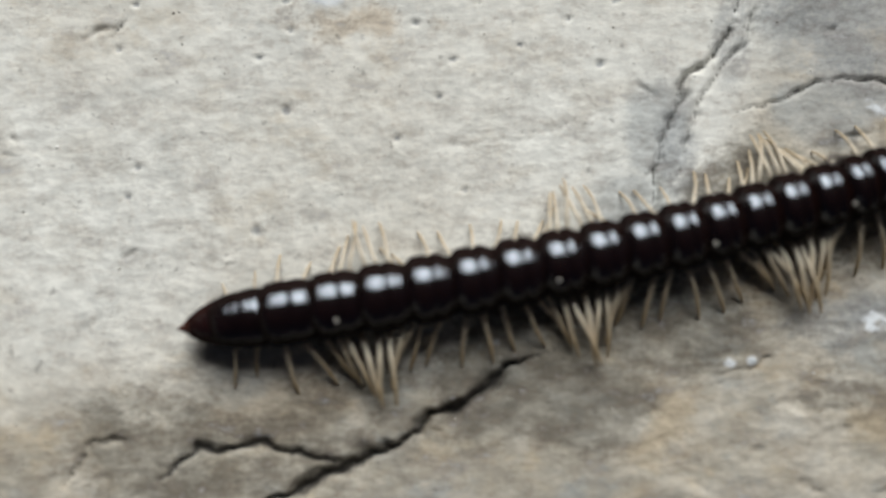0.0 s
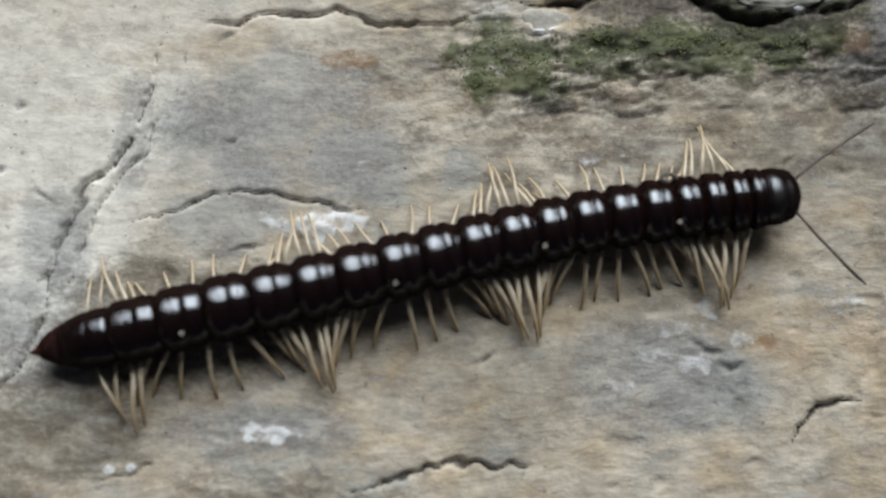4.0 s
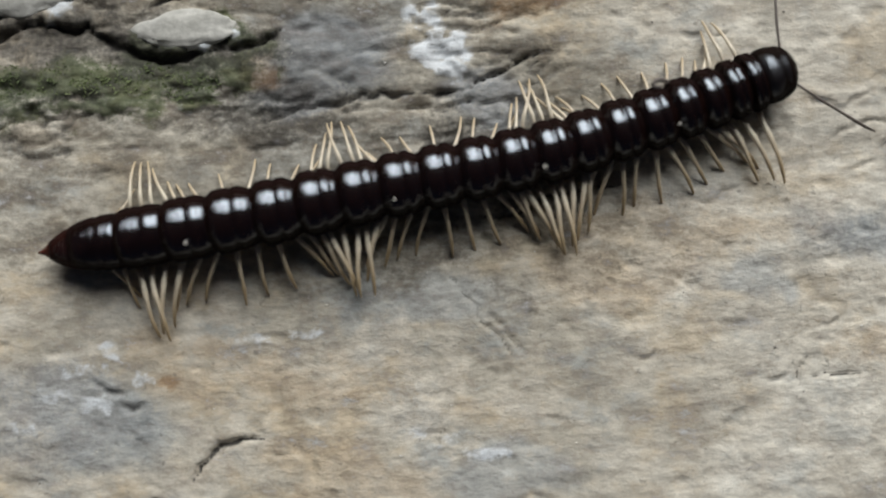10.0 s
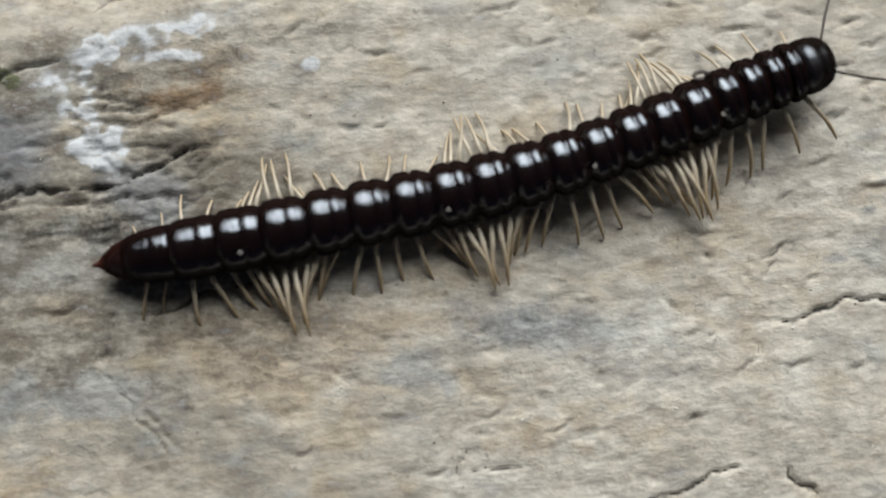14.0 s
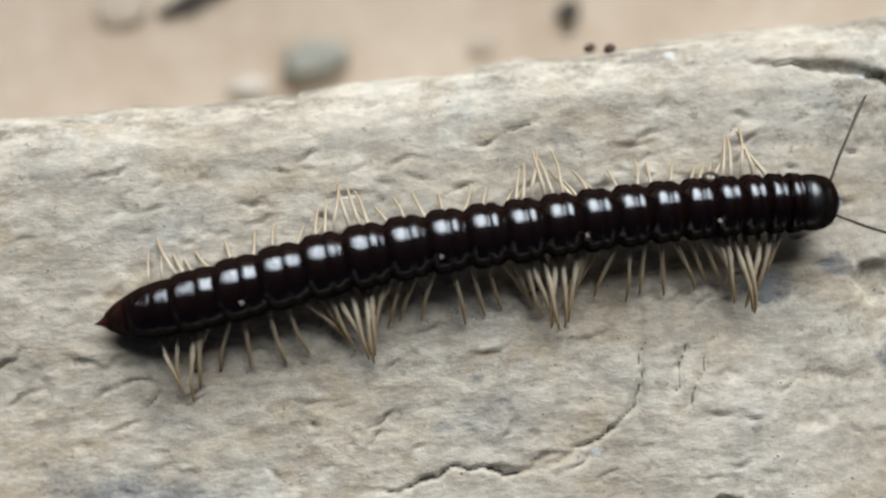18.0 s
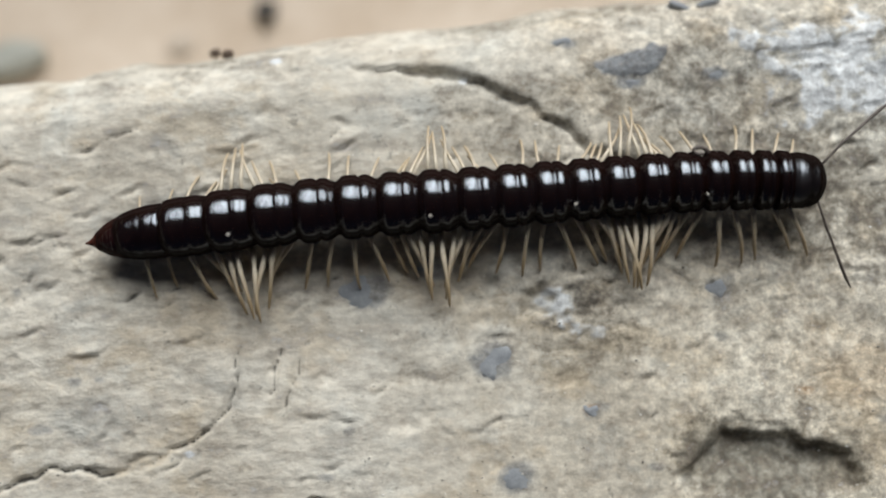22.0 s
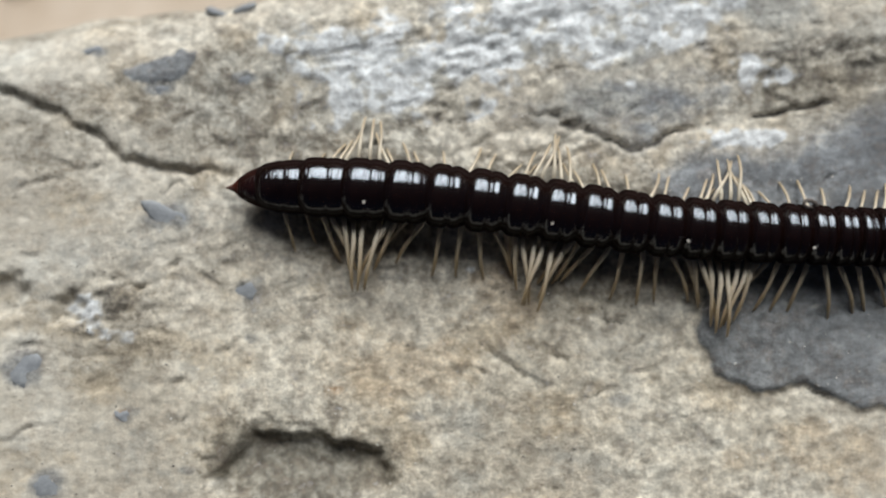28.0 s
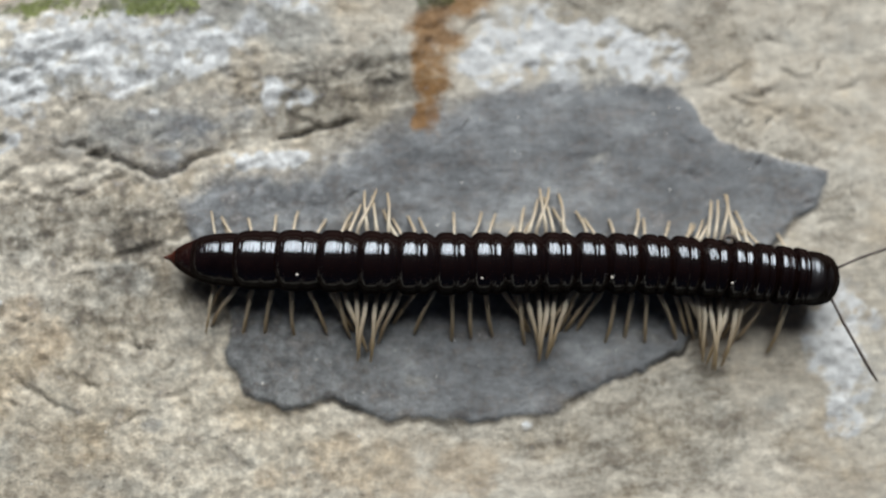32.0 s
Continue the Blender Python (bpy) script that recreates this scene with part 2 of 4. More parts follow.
STONE = rock_material()
GROUND = plain_rough("sandy_earth", (0.49, 0.39, 0.295), (0.71, 0.62, 0.525), 90, 0.9, 0.0004)
SLATE = plain_rough("blue_grey_slate", (0.22, 0.235, 0.255), (0.38, 0.40, 0.415), 700, 0.85, 0.00012, (1, 1, 1), 0.2)
PEBBLE = plain_rough("dark_pebble", (0.04, 0.038, 0.035), (0.12, 0.11, 0.10), 300, 0.8)
GREYSTONE = plain_rough("grey_ground_stone", (0.34, 0.345, 0.32), (0.50, 0.50, 0.47), 120, 0.85, 0.0003)
PEBBLESTONE = plain_rough("grey_green_pebble", (0.30, 0.305, 0.275), (0.43, 0.435, 0.39), 200, 0.85, 0.0002)
DUSTYSTONE = plain_rough("dusty_pebble", (0.46, 0.395, 0.325), (0.58, 0.505, 0.425), 200, 0.9, 0.0002)
PALESTONE = plain_rough("pale_ground_stone", (0.62, 0.58, 0.52), (0.78, 0.74, 0.68), 200, 0.85)
SEED = plain_rough("brown_seed", (0.05, 0.035, 0.025), (0.16, 0.11, 0.08), 900, 0.6)
MOSS = plain_rough("green_moss", (0.075, 0.105, 0.042), (0.17, 0.20, 0.085), 300, 0.9, 0.00002)
BRIGHTMOSS = plain_rough("yellow_green_moss", (0.19, 0.25, 0.09), (0.48, 0.53, 0.22), 300, 0.9, 0.00002)
SHELL = shell_material("black_shell", (0.004, 0.0015, 0.0012), (0.011, 0.0048, 0.004), 0.11)
TAIL = shell_material("red_brown_shell", (0.04, 0.011, 0.008), (0.12, 0.034, 0.02), 0.3)
TAILSHELL = shell_material("dark_red_brown_shell", (0.007, 0.0026, 0.0022), (0.028, 0.008, 0.006), 0.13)
HEADSHELL = shell_material("dark_head_shell", (0.003, 0.0014, 0.0012), (0.010, 0.005, 0.0036), 0.30)
FEELER = plain_rough("dark_feeler", (0.05, 0.04, 0.035), (0.15, 0.125, 0.11), 1200, 0.5)
LEG = leg_material()
LUMP = plain_rough("pale_weathered_stone", (0.28, 0.275, 0.245), (0.62, 0.61, 0.565), 420, 0.85, 0.0003)


def grit_material():
    m, n, l, b = material("sand_grains")
    g = n.new("ShaderNodeNewGeometry")
    l.new(ramp(n, l, g.outputs["Random Per Island"], [(0.0, (0.12, 0.11, 0.10)), (0.35, (0.32, 0.30, 0.26)), (0.6, (0.6, 0.57, 0.5)), (1.0, (0.8, 0.79, 0.76))]), b.inputs["Base Color"])
    b.inputs["Roughness"].default_value = 0.7
    return m


GRIT = grit_material()

# ---- helpers for meshes ----
def part(name, bm, mat, parent=None, label="", smooth=True):
    me = bpy.data.meshes.new(name)
    bm.to_mesh(me)
    bm.free()
    me.materials.append(mat)
    if smooth:
        me.shade_smooth()
    ob = new(name, me)
    if parent:
        ob.parent = parent
    if label:
        ob["label"] = label
    return ob


MM = 0.001


def lattice(x, y, size, seed):
    """Smooth random values between 0 and 1 on a plane, at a spacing of size millimetres."""
    rng = np.random.RandomState(seed)
    table = rng.rand(257, 257)
    u, v = x / size + 1000.3, y / size + 1000.7
    i, j = np.floor(u).astype(int), np.floor(v).astype(int)
    fu, fv = u - i, v - j
    fu, fv = fu * fu * (3 - 2 * fu), fv * fv * (3 - 2 * fv)
    i, j = i % 256, j % 256
    a = table[i, j] * (1 - fu) + table[i + 1, j] * fu
    b = table[i, j + 1] * (1 - fu) + table[i + 1, j + 1] * fu
    return a * (1 - fv) + b * fv


def fbm(x, y, size, seed, octaves=4, gain=0.5):
    total, amp, norm = 0, 1.0, 0
    for k in range(octaves):
        total = total + amp * (lattice(x, y, size / 2 ** k, seed + k) - 0.5)
        norm += amp
        amp *= gain
    return total / norm * 2


# ---- the stone: outline and surface features, in millimetres ----
EDGE_X = (-45, 77, 116, 153, 172, 199, 285)
EDGE_Y = (33, 37.2, 40.8, 46.2, 48.6, 52.3, 62)
NEAR_Y = -42.0
ROUND = 5.2
DEPTH = 26.0

BLACK_CRACKS = [  # width, depth, darkness, corner points
    (0.75, 0.9, 0.8, [(7.1, -6.4), (4.2, -7.5), (-1.5, -11.6), (-5.8, -13.8), (-9.3, -15.4), (-13, -17)]),
    (0.40, 0.5, 0.8, [(-18.3, -15.4), (-15.5, -12.9), (-11.2, -12.6), (-5.8, -13.6)]),
    (0.30, 0.4, 0.6, [(-24.4, -15.5), (-22.3, -12.6), (-19.8, -12.1)]),
    (0.36, 0.6, 0.65, [(21, 23), (20.2, 19.3), (19.0, 15.5), (17.3, 12.5), (16.0, 11.6), (15.3, 9.5), (14.0, 6.9), (13.7, 2.8), (12, -1), (7.1, -6.4)]),
    (0.30, 0.4, 0.6, [(21.4, 17.8), (19.3, 13.7), (17.1, 10.6), (15.7, 6.9), (15.0, 3.5)]),
]
EARLY_CRACKS = [
    (0.26, 0.4, 0.75, [(18.7, 9.0), (22.0, 9.9), (24.3, 11.2), (26.5, 11.5), (29.5, 10.8), (33.3, 10.3), (35.5, 10.9)]),
    (0.28, 0.5, 0.8, [(33.5, -8.3), (36.0, -7.9), (38.9, -6.5), (42.6, -6.1), (47.1, -6.1)]),
    (0.22, 0.3, 0.6, [(17.3, -8.1), (21.7, -6.9)]),
    (0.22, 0.08, 0.5, [(-3.6, 6.8), (0.9, 6.7), (5.3, 7.3), (9.7, 9.1), (13.4, 9.7), (16.0, 10.1)]),
    (0.28, 0.45, 0.65, [(22.0, 21.7), (26.5, 23.4), (32.1, 23.6), (34.8, 22.9), (37.5, 23.2), (39.4, 22.8), (44.1, 25.2)]),
]
MIDDLE_CRACKS = [
    # gap below ledges, the shadow under them painted in by its darkness
    (0.45, 0.8, 1.0, [(44.1, 25.2), (48.0, 24.7), (51.0, 26.3), (55.2, 26.4), (56.4, 25.4), (59.5, 24.1), (62.2, 24.3), (65.6, 25.4)]),
    (0.30, 0.6, 0.85, [(77.9, 22.0), (80.6, 22.5), (82.9, 23.3), (84.5, 24.3), (86.2, 24.8)]),
    (0.32, 0.7, 0.9, [(58.6, 27.6), (62.4, 28.7), (65.0, 29.5), (67.3, 29.7)]),
    (0.35, 0.5, 0.7, [(68.9, 27.4), (71.5, 29.0), (74.6, 30.2), (77.2, 30.8)]),
    (0.34, 0.7, 0.9, [(64.4, 24.9), (66.3, 25.4), (68.6, 26.1)]),
    (0.20, 0.3, 0.6, [(58.4, 10.0), (61.4, 10.6), (63.7, 11.2)]),
]
CRAG_CRACKS = [
    (0.25, 0.3, 0.6, [(80.8, 14.0), (80.2, 12.1), (80.0, 10.3)]),
    (0.25, 0.5, 0.9, [(63.0, -4.7), (63.5, -3.0), (64.8, -2.4), (66.3, -1.4), (68.2, -1.4)]),
    (0.22, 0.2, 0.6, [(79.5, 10.4), (81.0, 8.9), (82.8, 6.3), (84.7, 3.9)]),
    (0.18, 0.2, 0.5, [(81.3, 9.6), (82.4, 8.2), (84.0, 5.8), (85.4, 3.9)]),
    (0.30, 0.4, 0.6, [(78.0, 33.8), (79.7, 35.1), (81.4, 36.1), (84.0, 36.7), (87.1, 37.1)]),
    (0.26, 0.4, 0.75, [(81.2, 14.2), (82.5, 13.9), (84.0, 14.0), (85.5, 15.1), (87.4, 15.6), (89.6, 15.9), (92.2, 16.6)]),
    (0.30, 0.5, 0.8, [(66, 19.6), (71.0, 20.9), (74.8, 21.9), (77.9, 22.0)]),
]
LATE_CRACKS = [
    (0.24, 0.5, 0.9, [(122.8, 13.1), (125.9, 13.4), (128.6, 14.7), (131.2, 15.0), (134.2, 14.7), (136.0, 15.0)]),
    (0.20, 0.4, 0.75, [(136.0, 15.0), (138.5, 16.4), (140.2, 17.5), (141.5, 18.9), (141.9, 20.8), (142.4, 22.7), (143.3, 24.6)]),
    (0.16, 0.3, 0.6, [(123.9, 12.4), (123.2, 10.9), (121.7, 9.7)]),
    (0.25, 0.5, 0.9, [(115.8, 1.6), (118.5, 2.2), (120.0, 3.1), (122.6, 4.0)]),
    (0.25, 0.5, 0.8, [(124.8, 4.0), (125.9, 2.6), (127.4, 1.8)]),
]
SCRATCHES = [
    (0.20, 0.35, 0.75, [(145.5, 23.5), (144.8, 21.6), (144.2, 19.7)]),
    (0.18, 0.3, 0.7, [(146.6, 23.0), (146.0, 21.0), (145.2, 18.6)]),
    (0.14, 0.3, 0.5, [(137.4, 15.9), (139.2, 16.9), (141.1, 17.8)]),
    (0.14, 0.25, 0.7, [(103.9, 5.0), (103.6, 3.7), (103.8, 2.0)]),
    (0.14, 0.25, 0.8, [(104.3, 3.2), (106.0, 3.4), (107.5, 3.7), (108.9, 3.9)]),
    (0.20, 0.3, 0.7, [(132.4, 37.6), (134.3, 38.0), (136.2, 38.4)]),
]
END_CRACKS = [
    (0.26, 0.4, 0.6, [(190.1, 23.9), (191.6, 22.7), (193.6, 21.3), (195.5, 20.4)]),
    (0.30, 0.4, 0.6, [(195.4, 22.6), (196.7, 22.2), (197.3, 21.6)]),
    (0.22, 0.4, 0.8, [(199.5, 26.3), (199.8, 24.9), (200.8, 24.5)]),
    (0.5, 0.6, 0.4, [(147.7, 42.7), (153.5, 42.6), (157.8, 42.0), (160.5, 40.8), (163.2, 38.9), (166.3, 37.0), (168.6, 36.0), (172.7, 35.6), (175.8, 35.3)]),
    # upper lip of the crater, its arc of shadow painted as a faint crack
    (0.5, 0.2, 0.25, [(172.3, 15.1), (173.8, 16.9), (175.4, 18.2), (177.1, 18.3), (178.9, 18.1), (180.6, 16.8), (183.1, 16.4)]),
    (0.32, 0.6, 0.75, [(193.0, 39.7), (195.9, 39.3), (198.9, 38.1), (201.9, 36.7), (203.9, 37.0), (205.9, 37.7), (207.9, 38.4)]),
    (0.38, 0.6, 0.9, [(209.4, 38.6), (212.3, 39.0), (215.1, 39.4), (216.6, 40.0)]),
]
SLATE_BED = [(203.5, 34.5), (206, 35.6), (213.1, 36.8), (216.8, 38.1), (219, 39.2), (222.9, 39.8), (225.4, 41.0), (231.2, 42.0), (236, 41.2), (239.2, 40.0),
             (242.4, 36.2), (246, 35.0), (249.4, 33.7), (248.6, 31.7), (245.5, 29.7), (241.9, 25.5), (237.6, 21.9), (231.8, 19.5), (227.3, 18.2), (221.4, 18.0),
             (217.4, 18.6), (212.8, 20.0), (209.7, 20.0), (207.4, 20.9), (206, 23.5), (206.3, 27), (204.5, 31)]
SLATE_SIDE = [(191.4, 40.2), (194.2, 41.9), (196.6, 43.2), (199.8, 43.4), (202.1, 42.5), (206.1, 42.3), (209.2, 41.1), (209.9, 39.3), (205.5, 37.6),
              (201.9, 36.7), (198.8, 38.1), (194.9, 38.9)]
CRATER = [(172.2, 14.8), (173.4, 16.6), (175.1, 17.9), (178.3, 17.9), (181.2, 17.2), (184.5, 16.2), (185, 14), (182, 11.0), (177, 9.5), (173, 11.5)]
SLATE_CHIP = [(166.2, 42.6), (167.3, 43.0), (170.2, 44.1), (171.3, 44.1), (171.1, 43.2), (169.7, 42.2), (168.9, 41.8), (167.3, 42.0)]
INCLUSIONS = [(169.6, 32.7, 1.9, 0.9), (153.8, 32.2, 2.2, 1.3), (150.5, 27.1, 1.8, 1.4), (159.6, 22.4, 1.3, 1.4), (155.4, 28.7, 1.2, 0.9), (161.4, 14.5, 1.5, 1.1),
              (175.1, 27.4, 1.1, 0.9), (166.4, 19.0, 0.8, 0.5), (146.1, 12.1, 1.8, 0.6), (169.2, 41.6, 1.1, 0.45), (175.0, 42.2, 0.9, 0.5), (172.8, 47.3, 0.8, 0.3), (174.9, 47.5, 0.9, 0.3), (164.5, 44.4, 1.0, 0.35)]
# patches: x, y, half length, half width
GREYS = [(18.8, 15, 1.8, 5), (15.4, 6.5, 1.8, 4.5), (12.5, 0, 3, 3.5), (29, 13.5, 10.5, 6.5), (24.9, 15.6, 7.5, 4.9), (55.0, 0.0, 9.0, 5.0), (106.6, 13.0, 5.6, 2.4), (28.3, -4.5, 8.2, 2.2)]
DARKS = [(71.4, 25.5, 5.0, 2.7), (72.2, 23.7, 5.7, 3.1), (81.6, 22.0, 5.4, 3.2), (69.2, 21.4, 3.8, 2.3), (84.5, 17.5, 4.5, 2.0)]
LICHENS = [(79.4, 25.0, 1.5, 1.0), (79.9, 31.8, 2.0, 1.0), (31.4, 9.0, 3.2, 1.1), (62.5, 26.0, 2.6, 1.0), (68.8, 30.7, 2.3, 0.9),
           (46.2, 23.4, 1.7, 1.1), (51, 28.5, 5, 1.6), (165.1, 25.0, 1.7, 1.1), (163.6, 26.4, 1.5, 1.1), (210, 37.3, 3.4, 0.7), (28.9, -4.6, 2.2, 0.7)]
FLECKS = [(55.5, 3.2, 1.5, 0.6), (57.6, 4.4, 1.2, 0.5), (53.8, 1.4, 1.3, 0.7), (57.0, 0.8, 1.6, 0.6), (59.5, 2.4, 1.0, 0.5), (52.5, -1.0, 1.8, 0.6), (67.0, 5.4, 1.3, 0.5), (70.5, 5.8, 1.0, 0.4), (79.5, -1.0, 2.4, 0.7), (83, -2.0, 1.8, 0.6)]
LICHEN_VEINS = [  # half width, corner points
    (0.75, [(75.7, 29.7), (77.1, 28.3), (77.5, 26.4), (78.6, 24.2), (80.3, 23.8)]),
    (0.85, [(77.7, 29.5), (78.4, 31.1), (80.7, 32.1), (83.5, 32.9), (86.2, 33.3)]),
    (0.70, [(78.3, 28.3), (78.7, 26.6), (80.5, 25.4)]),
    (0.45, [(81.5, 30.7), (83.5, 31.4), (85.5, 31.2)])]
LATE_LICHENS = [(185.5, 41.3, 5.1, 1.8), (183.6, 44.8, 3.6, 1.4), (193.5, 45.0, 6.0, 1.9), (202.3, 45.5, 6.8, 1.8), (199.1, 44.8, 4.3, 1.1), (206.3, 46.3, 3.2, 1.2),
                (211.2, 41.4, 2.4, 1.0), (212.5, 48.9, 2.4, 1.7), (228.2, 43.9, 3.6, 1.7), (232.8, 42.9, 3.4, 1.7), (236.8, 43.0, 2.6, 1.3), (249.8, 19.4, 2.4, 3.6), (190.3, 43.1, 3.1, 2.0),
                (180, 43.8, 3.0, 1.6), (196, 47.3, 6.0, 1.2)]
MOSSES = [(42.7, 21.0, 2.7, 1.4), (43.9, 19.1, 3.2, 1.6), (46.9, 21.4, 3.2, 1.2), (52.5, 22.5, 4.4, 1.2), (58.6, 22.6, 4.8, 1.2), (62.5, 21.7, 2.3, 1.0), (55.6, 20.8, 3.1, 0.6),
          (61.8, 23.1, 1.9, 0.9), (72.7, 29.6, 1.9, 0.8)]
THIN_MOSSES = [(200.3, 49.2, 7.0, 1.3), (222.5, 48.6, 3.0, 1.2), (51, 21.8, 10, 2.4), (59, 22.4, 8, 2.4), (63, 25, 5, 2)]
TANS = [(93.4, 13.3, 7.5, 2.0), (94.7, 12.2, 4.1, 1.6), (108.7, 5.4, 3.4, 1.3), (51.8, 18.8, 3.8, 1.2), (69.7, 2.0, 4.5, 2.2), (90.6, 9.9, 6.8, 2.2), (63.1, 4.5, 4.5, 1.5), (100.4, 13.3, 6.1, 1.5),
        (-6.7, 14.6, 4.8, 1.5), (-10.5, -10.2, 5.5, 2.1), (63.1, 2.3, 3.4, 1.4), (217.2, 15.1, 7.8, 2.0), (185.2, 22.3, 5.8, 2.3), (192.8, 25.8, 3.1, 2.3), (33, 18, 4, 1.6), (75, -4, 7, 2.5)]
COOLS = [(26.4, 15.7, 4.5, 2.7), (34.0, 13.1, 6.0, 2.3), (40.8, 13.2, 2.2, 1.5), (25.0, 14.2, 4.4, 3.0), (55.9, 0.2, 5.2, 3.0), (58.3, -0.8, 7.1, 3.0), (78.3, 8.1, 5.3, 2.2), (72.4, 26.3, 4.5, 2.7),
         (100.4, 9.6, 3.0, 1.7), (109.2, 12.7, 4.1, 1.7), (83.5, 19.6, 2.6, 1.5), (199.7, 29.7, 2.3, 1.6), (24.5, 9.5, 4.3, 2.5)]
MORE_COOLS = [(185, 42.6, 8, 3), (197, 44.8, 11, 2.6), (209, 47.5, 5, 2.5), (178.5, 14.6, 5.6, 2.6), (14.5, 8, 3, 3.4), (13, 3, 3, 2.5), (29.5, 18.5, 5.6, 3.0), (29.5, -3.9, 4.3, 1.6), (84, -3.5, 5, 2), (41, 8, 6, 2.5), (72, 17, 9, 2.5), (201.5, 40.5, 6, 2.0)]
EARLY_PITS = [(-20.2, 16.0, 0.3, 0.25), (-10.4, 16.3, 0.4, 0.3), (-10.1, 14.3, 0.3, 0.25), (-10.3, 9.0, 0.5, 0.4), (-12.1, 1.1, 0.55, 0.5), (11.3, 16.5, 0.4, 0.3), (-1.9, 14.9, 0.3, 0.3),
              (-12.1, 12.5, 0.3, 0.25), (0.6, 12.5, 0.3, 0.25), (-0.3, 10.0, 0.3, 0.25), (5.0, 13.4, 0.3, 0.25), (10.2, 12.2, 0.4, 0.3), (-19.9, 5.2, 0.3, 0.25), (-20.4, 3.3, 0.3, 0.25),
              (-21.3, 13.0, 0.3, 0.25), (1.4, 3.8, 0.25, 0.25), (-5.5, 18.6, 0.4, 0.3), (-3.0, 7.2, 0.3, 0.3), (8.2, 15.2, 0.25, 0.25)]
STAINS = [(224.1, 48.3, 2.4, 2.0), (222.5, 45.1, 1.9, 3.0), (221.6, 41.9, 1.3, 2.8), (220.5, 39.4, 0.6, 1.0)]
RUSTS = [(181, 20.4, 0.9, 0.5), (166.4, 19, 0.8, 0.5), (61.3, 2.3, 0.8, 0.5), (85.3, 28.5, 3.4, 1.7), (66.5, 23.1, 1.7, 1.3), (33.2, 20.6, 2.3, 0.8)]
CRAGS = [(52, 19.5, 13, 2.6), (67, 20.5, 11, 2.6), (58, 25, 19, 4.5), (82, 25, 7, 7), (50, 22, 10, 3), (190, 45, 16, 3.0), (200, 34, 5, 6), (166, 26, 5, 3), (193, 38, 8, 3), (213, 43, 7, 2)]
# dark stains and painted-in body shade: x, y, half length, half width, strength
UMBER_SHADES = [(1, -8.5, 13, 5, 0.95), (-13, -14.5, 12, 5, 0.8), (62, 27, 22, 7, 0.75), (50, 20.5, 15, 4.5, 0.7), (86, 19.5, 9, 6, 0.85), (70, 18.5, 18, 6, 0.8), (34, 21.5, 9, 3, 0.3), (83, 30, 8, 4, 0.6),
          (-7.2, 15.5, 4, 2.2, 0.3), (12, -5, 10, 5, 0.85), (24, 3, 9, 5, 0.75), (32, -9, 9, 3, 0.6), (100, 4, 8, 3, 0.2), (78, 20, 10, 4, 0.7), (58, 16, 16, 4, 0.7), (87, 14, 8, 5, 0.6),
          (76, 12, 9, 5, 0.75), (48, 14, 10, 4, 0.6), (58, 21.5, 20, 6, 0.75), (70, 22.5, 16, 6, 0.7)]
LATE_UMBER_SHADES = [(196, 35, 9, 5, 0.7), (216, 41.5, 10, 4, 0.75), (165, 24, 5, 3, 0.5), (200, 30.5, 7, 5, 0.6), (180, 24, 7, 4, 0.15), (195, 25, 6, 3, 0.15), (184, 34, 11, 7, 0.68), (160, 24, 10, 4, 0.3),
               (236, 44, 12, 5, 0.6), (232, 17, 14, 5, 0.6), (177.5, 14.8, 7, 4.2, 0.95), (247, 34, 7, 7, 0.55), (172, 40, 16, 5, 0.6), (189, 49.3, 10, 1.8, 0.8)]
SPECKS = [(-7.7, 16.9, 1.7, 1.2), (18.4, -7.2, 0.5, 0.42), (19.8, -7.1, 0.42, 0.38), (202.0, 41.2, 0.5, 0.32), (93.5, 30.6, 0.7, 0.55), (144.5, 43.3, 0.5, 0.3), (226.5, 17.4, 0.5, 0.4),
          (139.0, 16.0, 0.45, 0.3), (157.5, 41.7, 0.4, 0.3), (190.5, 28.5, 0.4, 0.3)]
MARKS = [(119.5, 31.5, 0.5, 0.35), (127, 27, 0.4, 0.4), (167.1, 19.3, 0.8, 0.45), (170.8, 15.2, 0.8, 0.45), (186.4, 18.5, 0.9, 0.5), (175.3, 24.1, 0.7, 0.5), (128.8, 17.6, 1.3, 0.5), (131.1, 20.9, 0.7, 0.45),
         (132.7, 21.1, 0.6, 0.4), (133.3, 18.9, 0.5, 0.3), (149.8, 17.6, 0.6, 0.4), (148.4, 14.5, 0.9, 0.4), (200.6, 19.2, 1.0, 0.7)]
HOLLOWS = [(146.5, 12, 2.6, 0.8), (162.5, 26.6, 1.6, 1.0), (158.5, 27.5, 1.4, 1.2)]


def edge_y(x):
    return np.interp(x, EDGE_X, EDGE_Y)


def line_place(x, y, pts):
    """Distance to a line through points, the same with a sign that is positive above it, and the share of its length (0 to 1)."""
    best, above, share = np.full(x.shape, 1e9), np.zeros(x.shape), np.zeros(x.shape)
    lengths = [math.dist(a, b) for a, b in zip(pts[:-1], pts[1:])]
    run, total = 0.0, sum(lengths)
    for (ax, ay), (bx, by), part_length in zip(pts[:-1], pts[1:], lengths):
        dx, dy = bx - ax, by - ay
        u = np.clip(((x - ax) * dx + (y - ay) * dy) / (dx * dx + dy * dy), 0, 1)
        d = np.hypot(x - ax - u * dx, y - ay - u * dy)
        closer = d < best
        side = np.sign((y - ay) * dx - (x - ax) * dy) * (1 if dx > 0 else -1)
        best, above, share = np.where(closer, d, best), np.where(closer, side, above), np.where(closer, (run + u * part_length) / total, share)
        run += part_length
    return best, best * above, share


def line_distance(x, y, pts):
    return line_place(x, y, pts)[0]


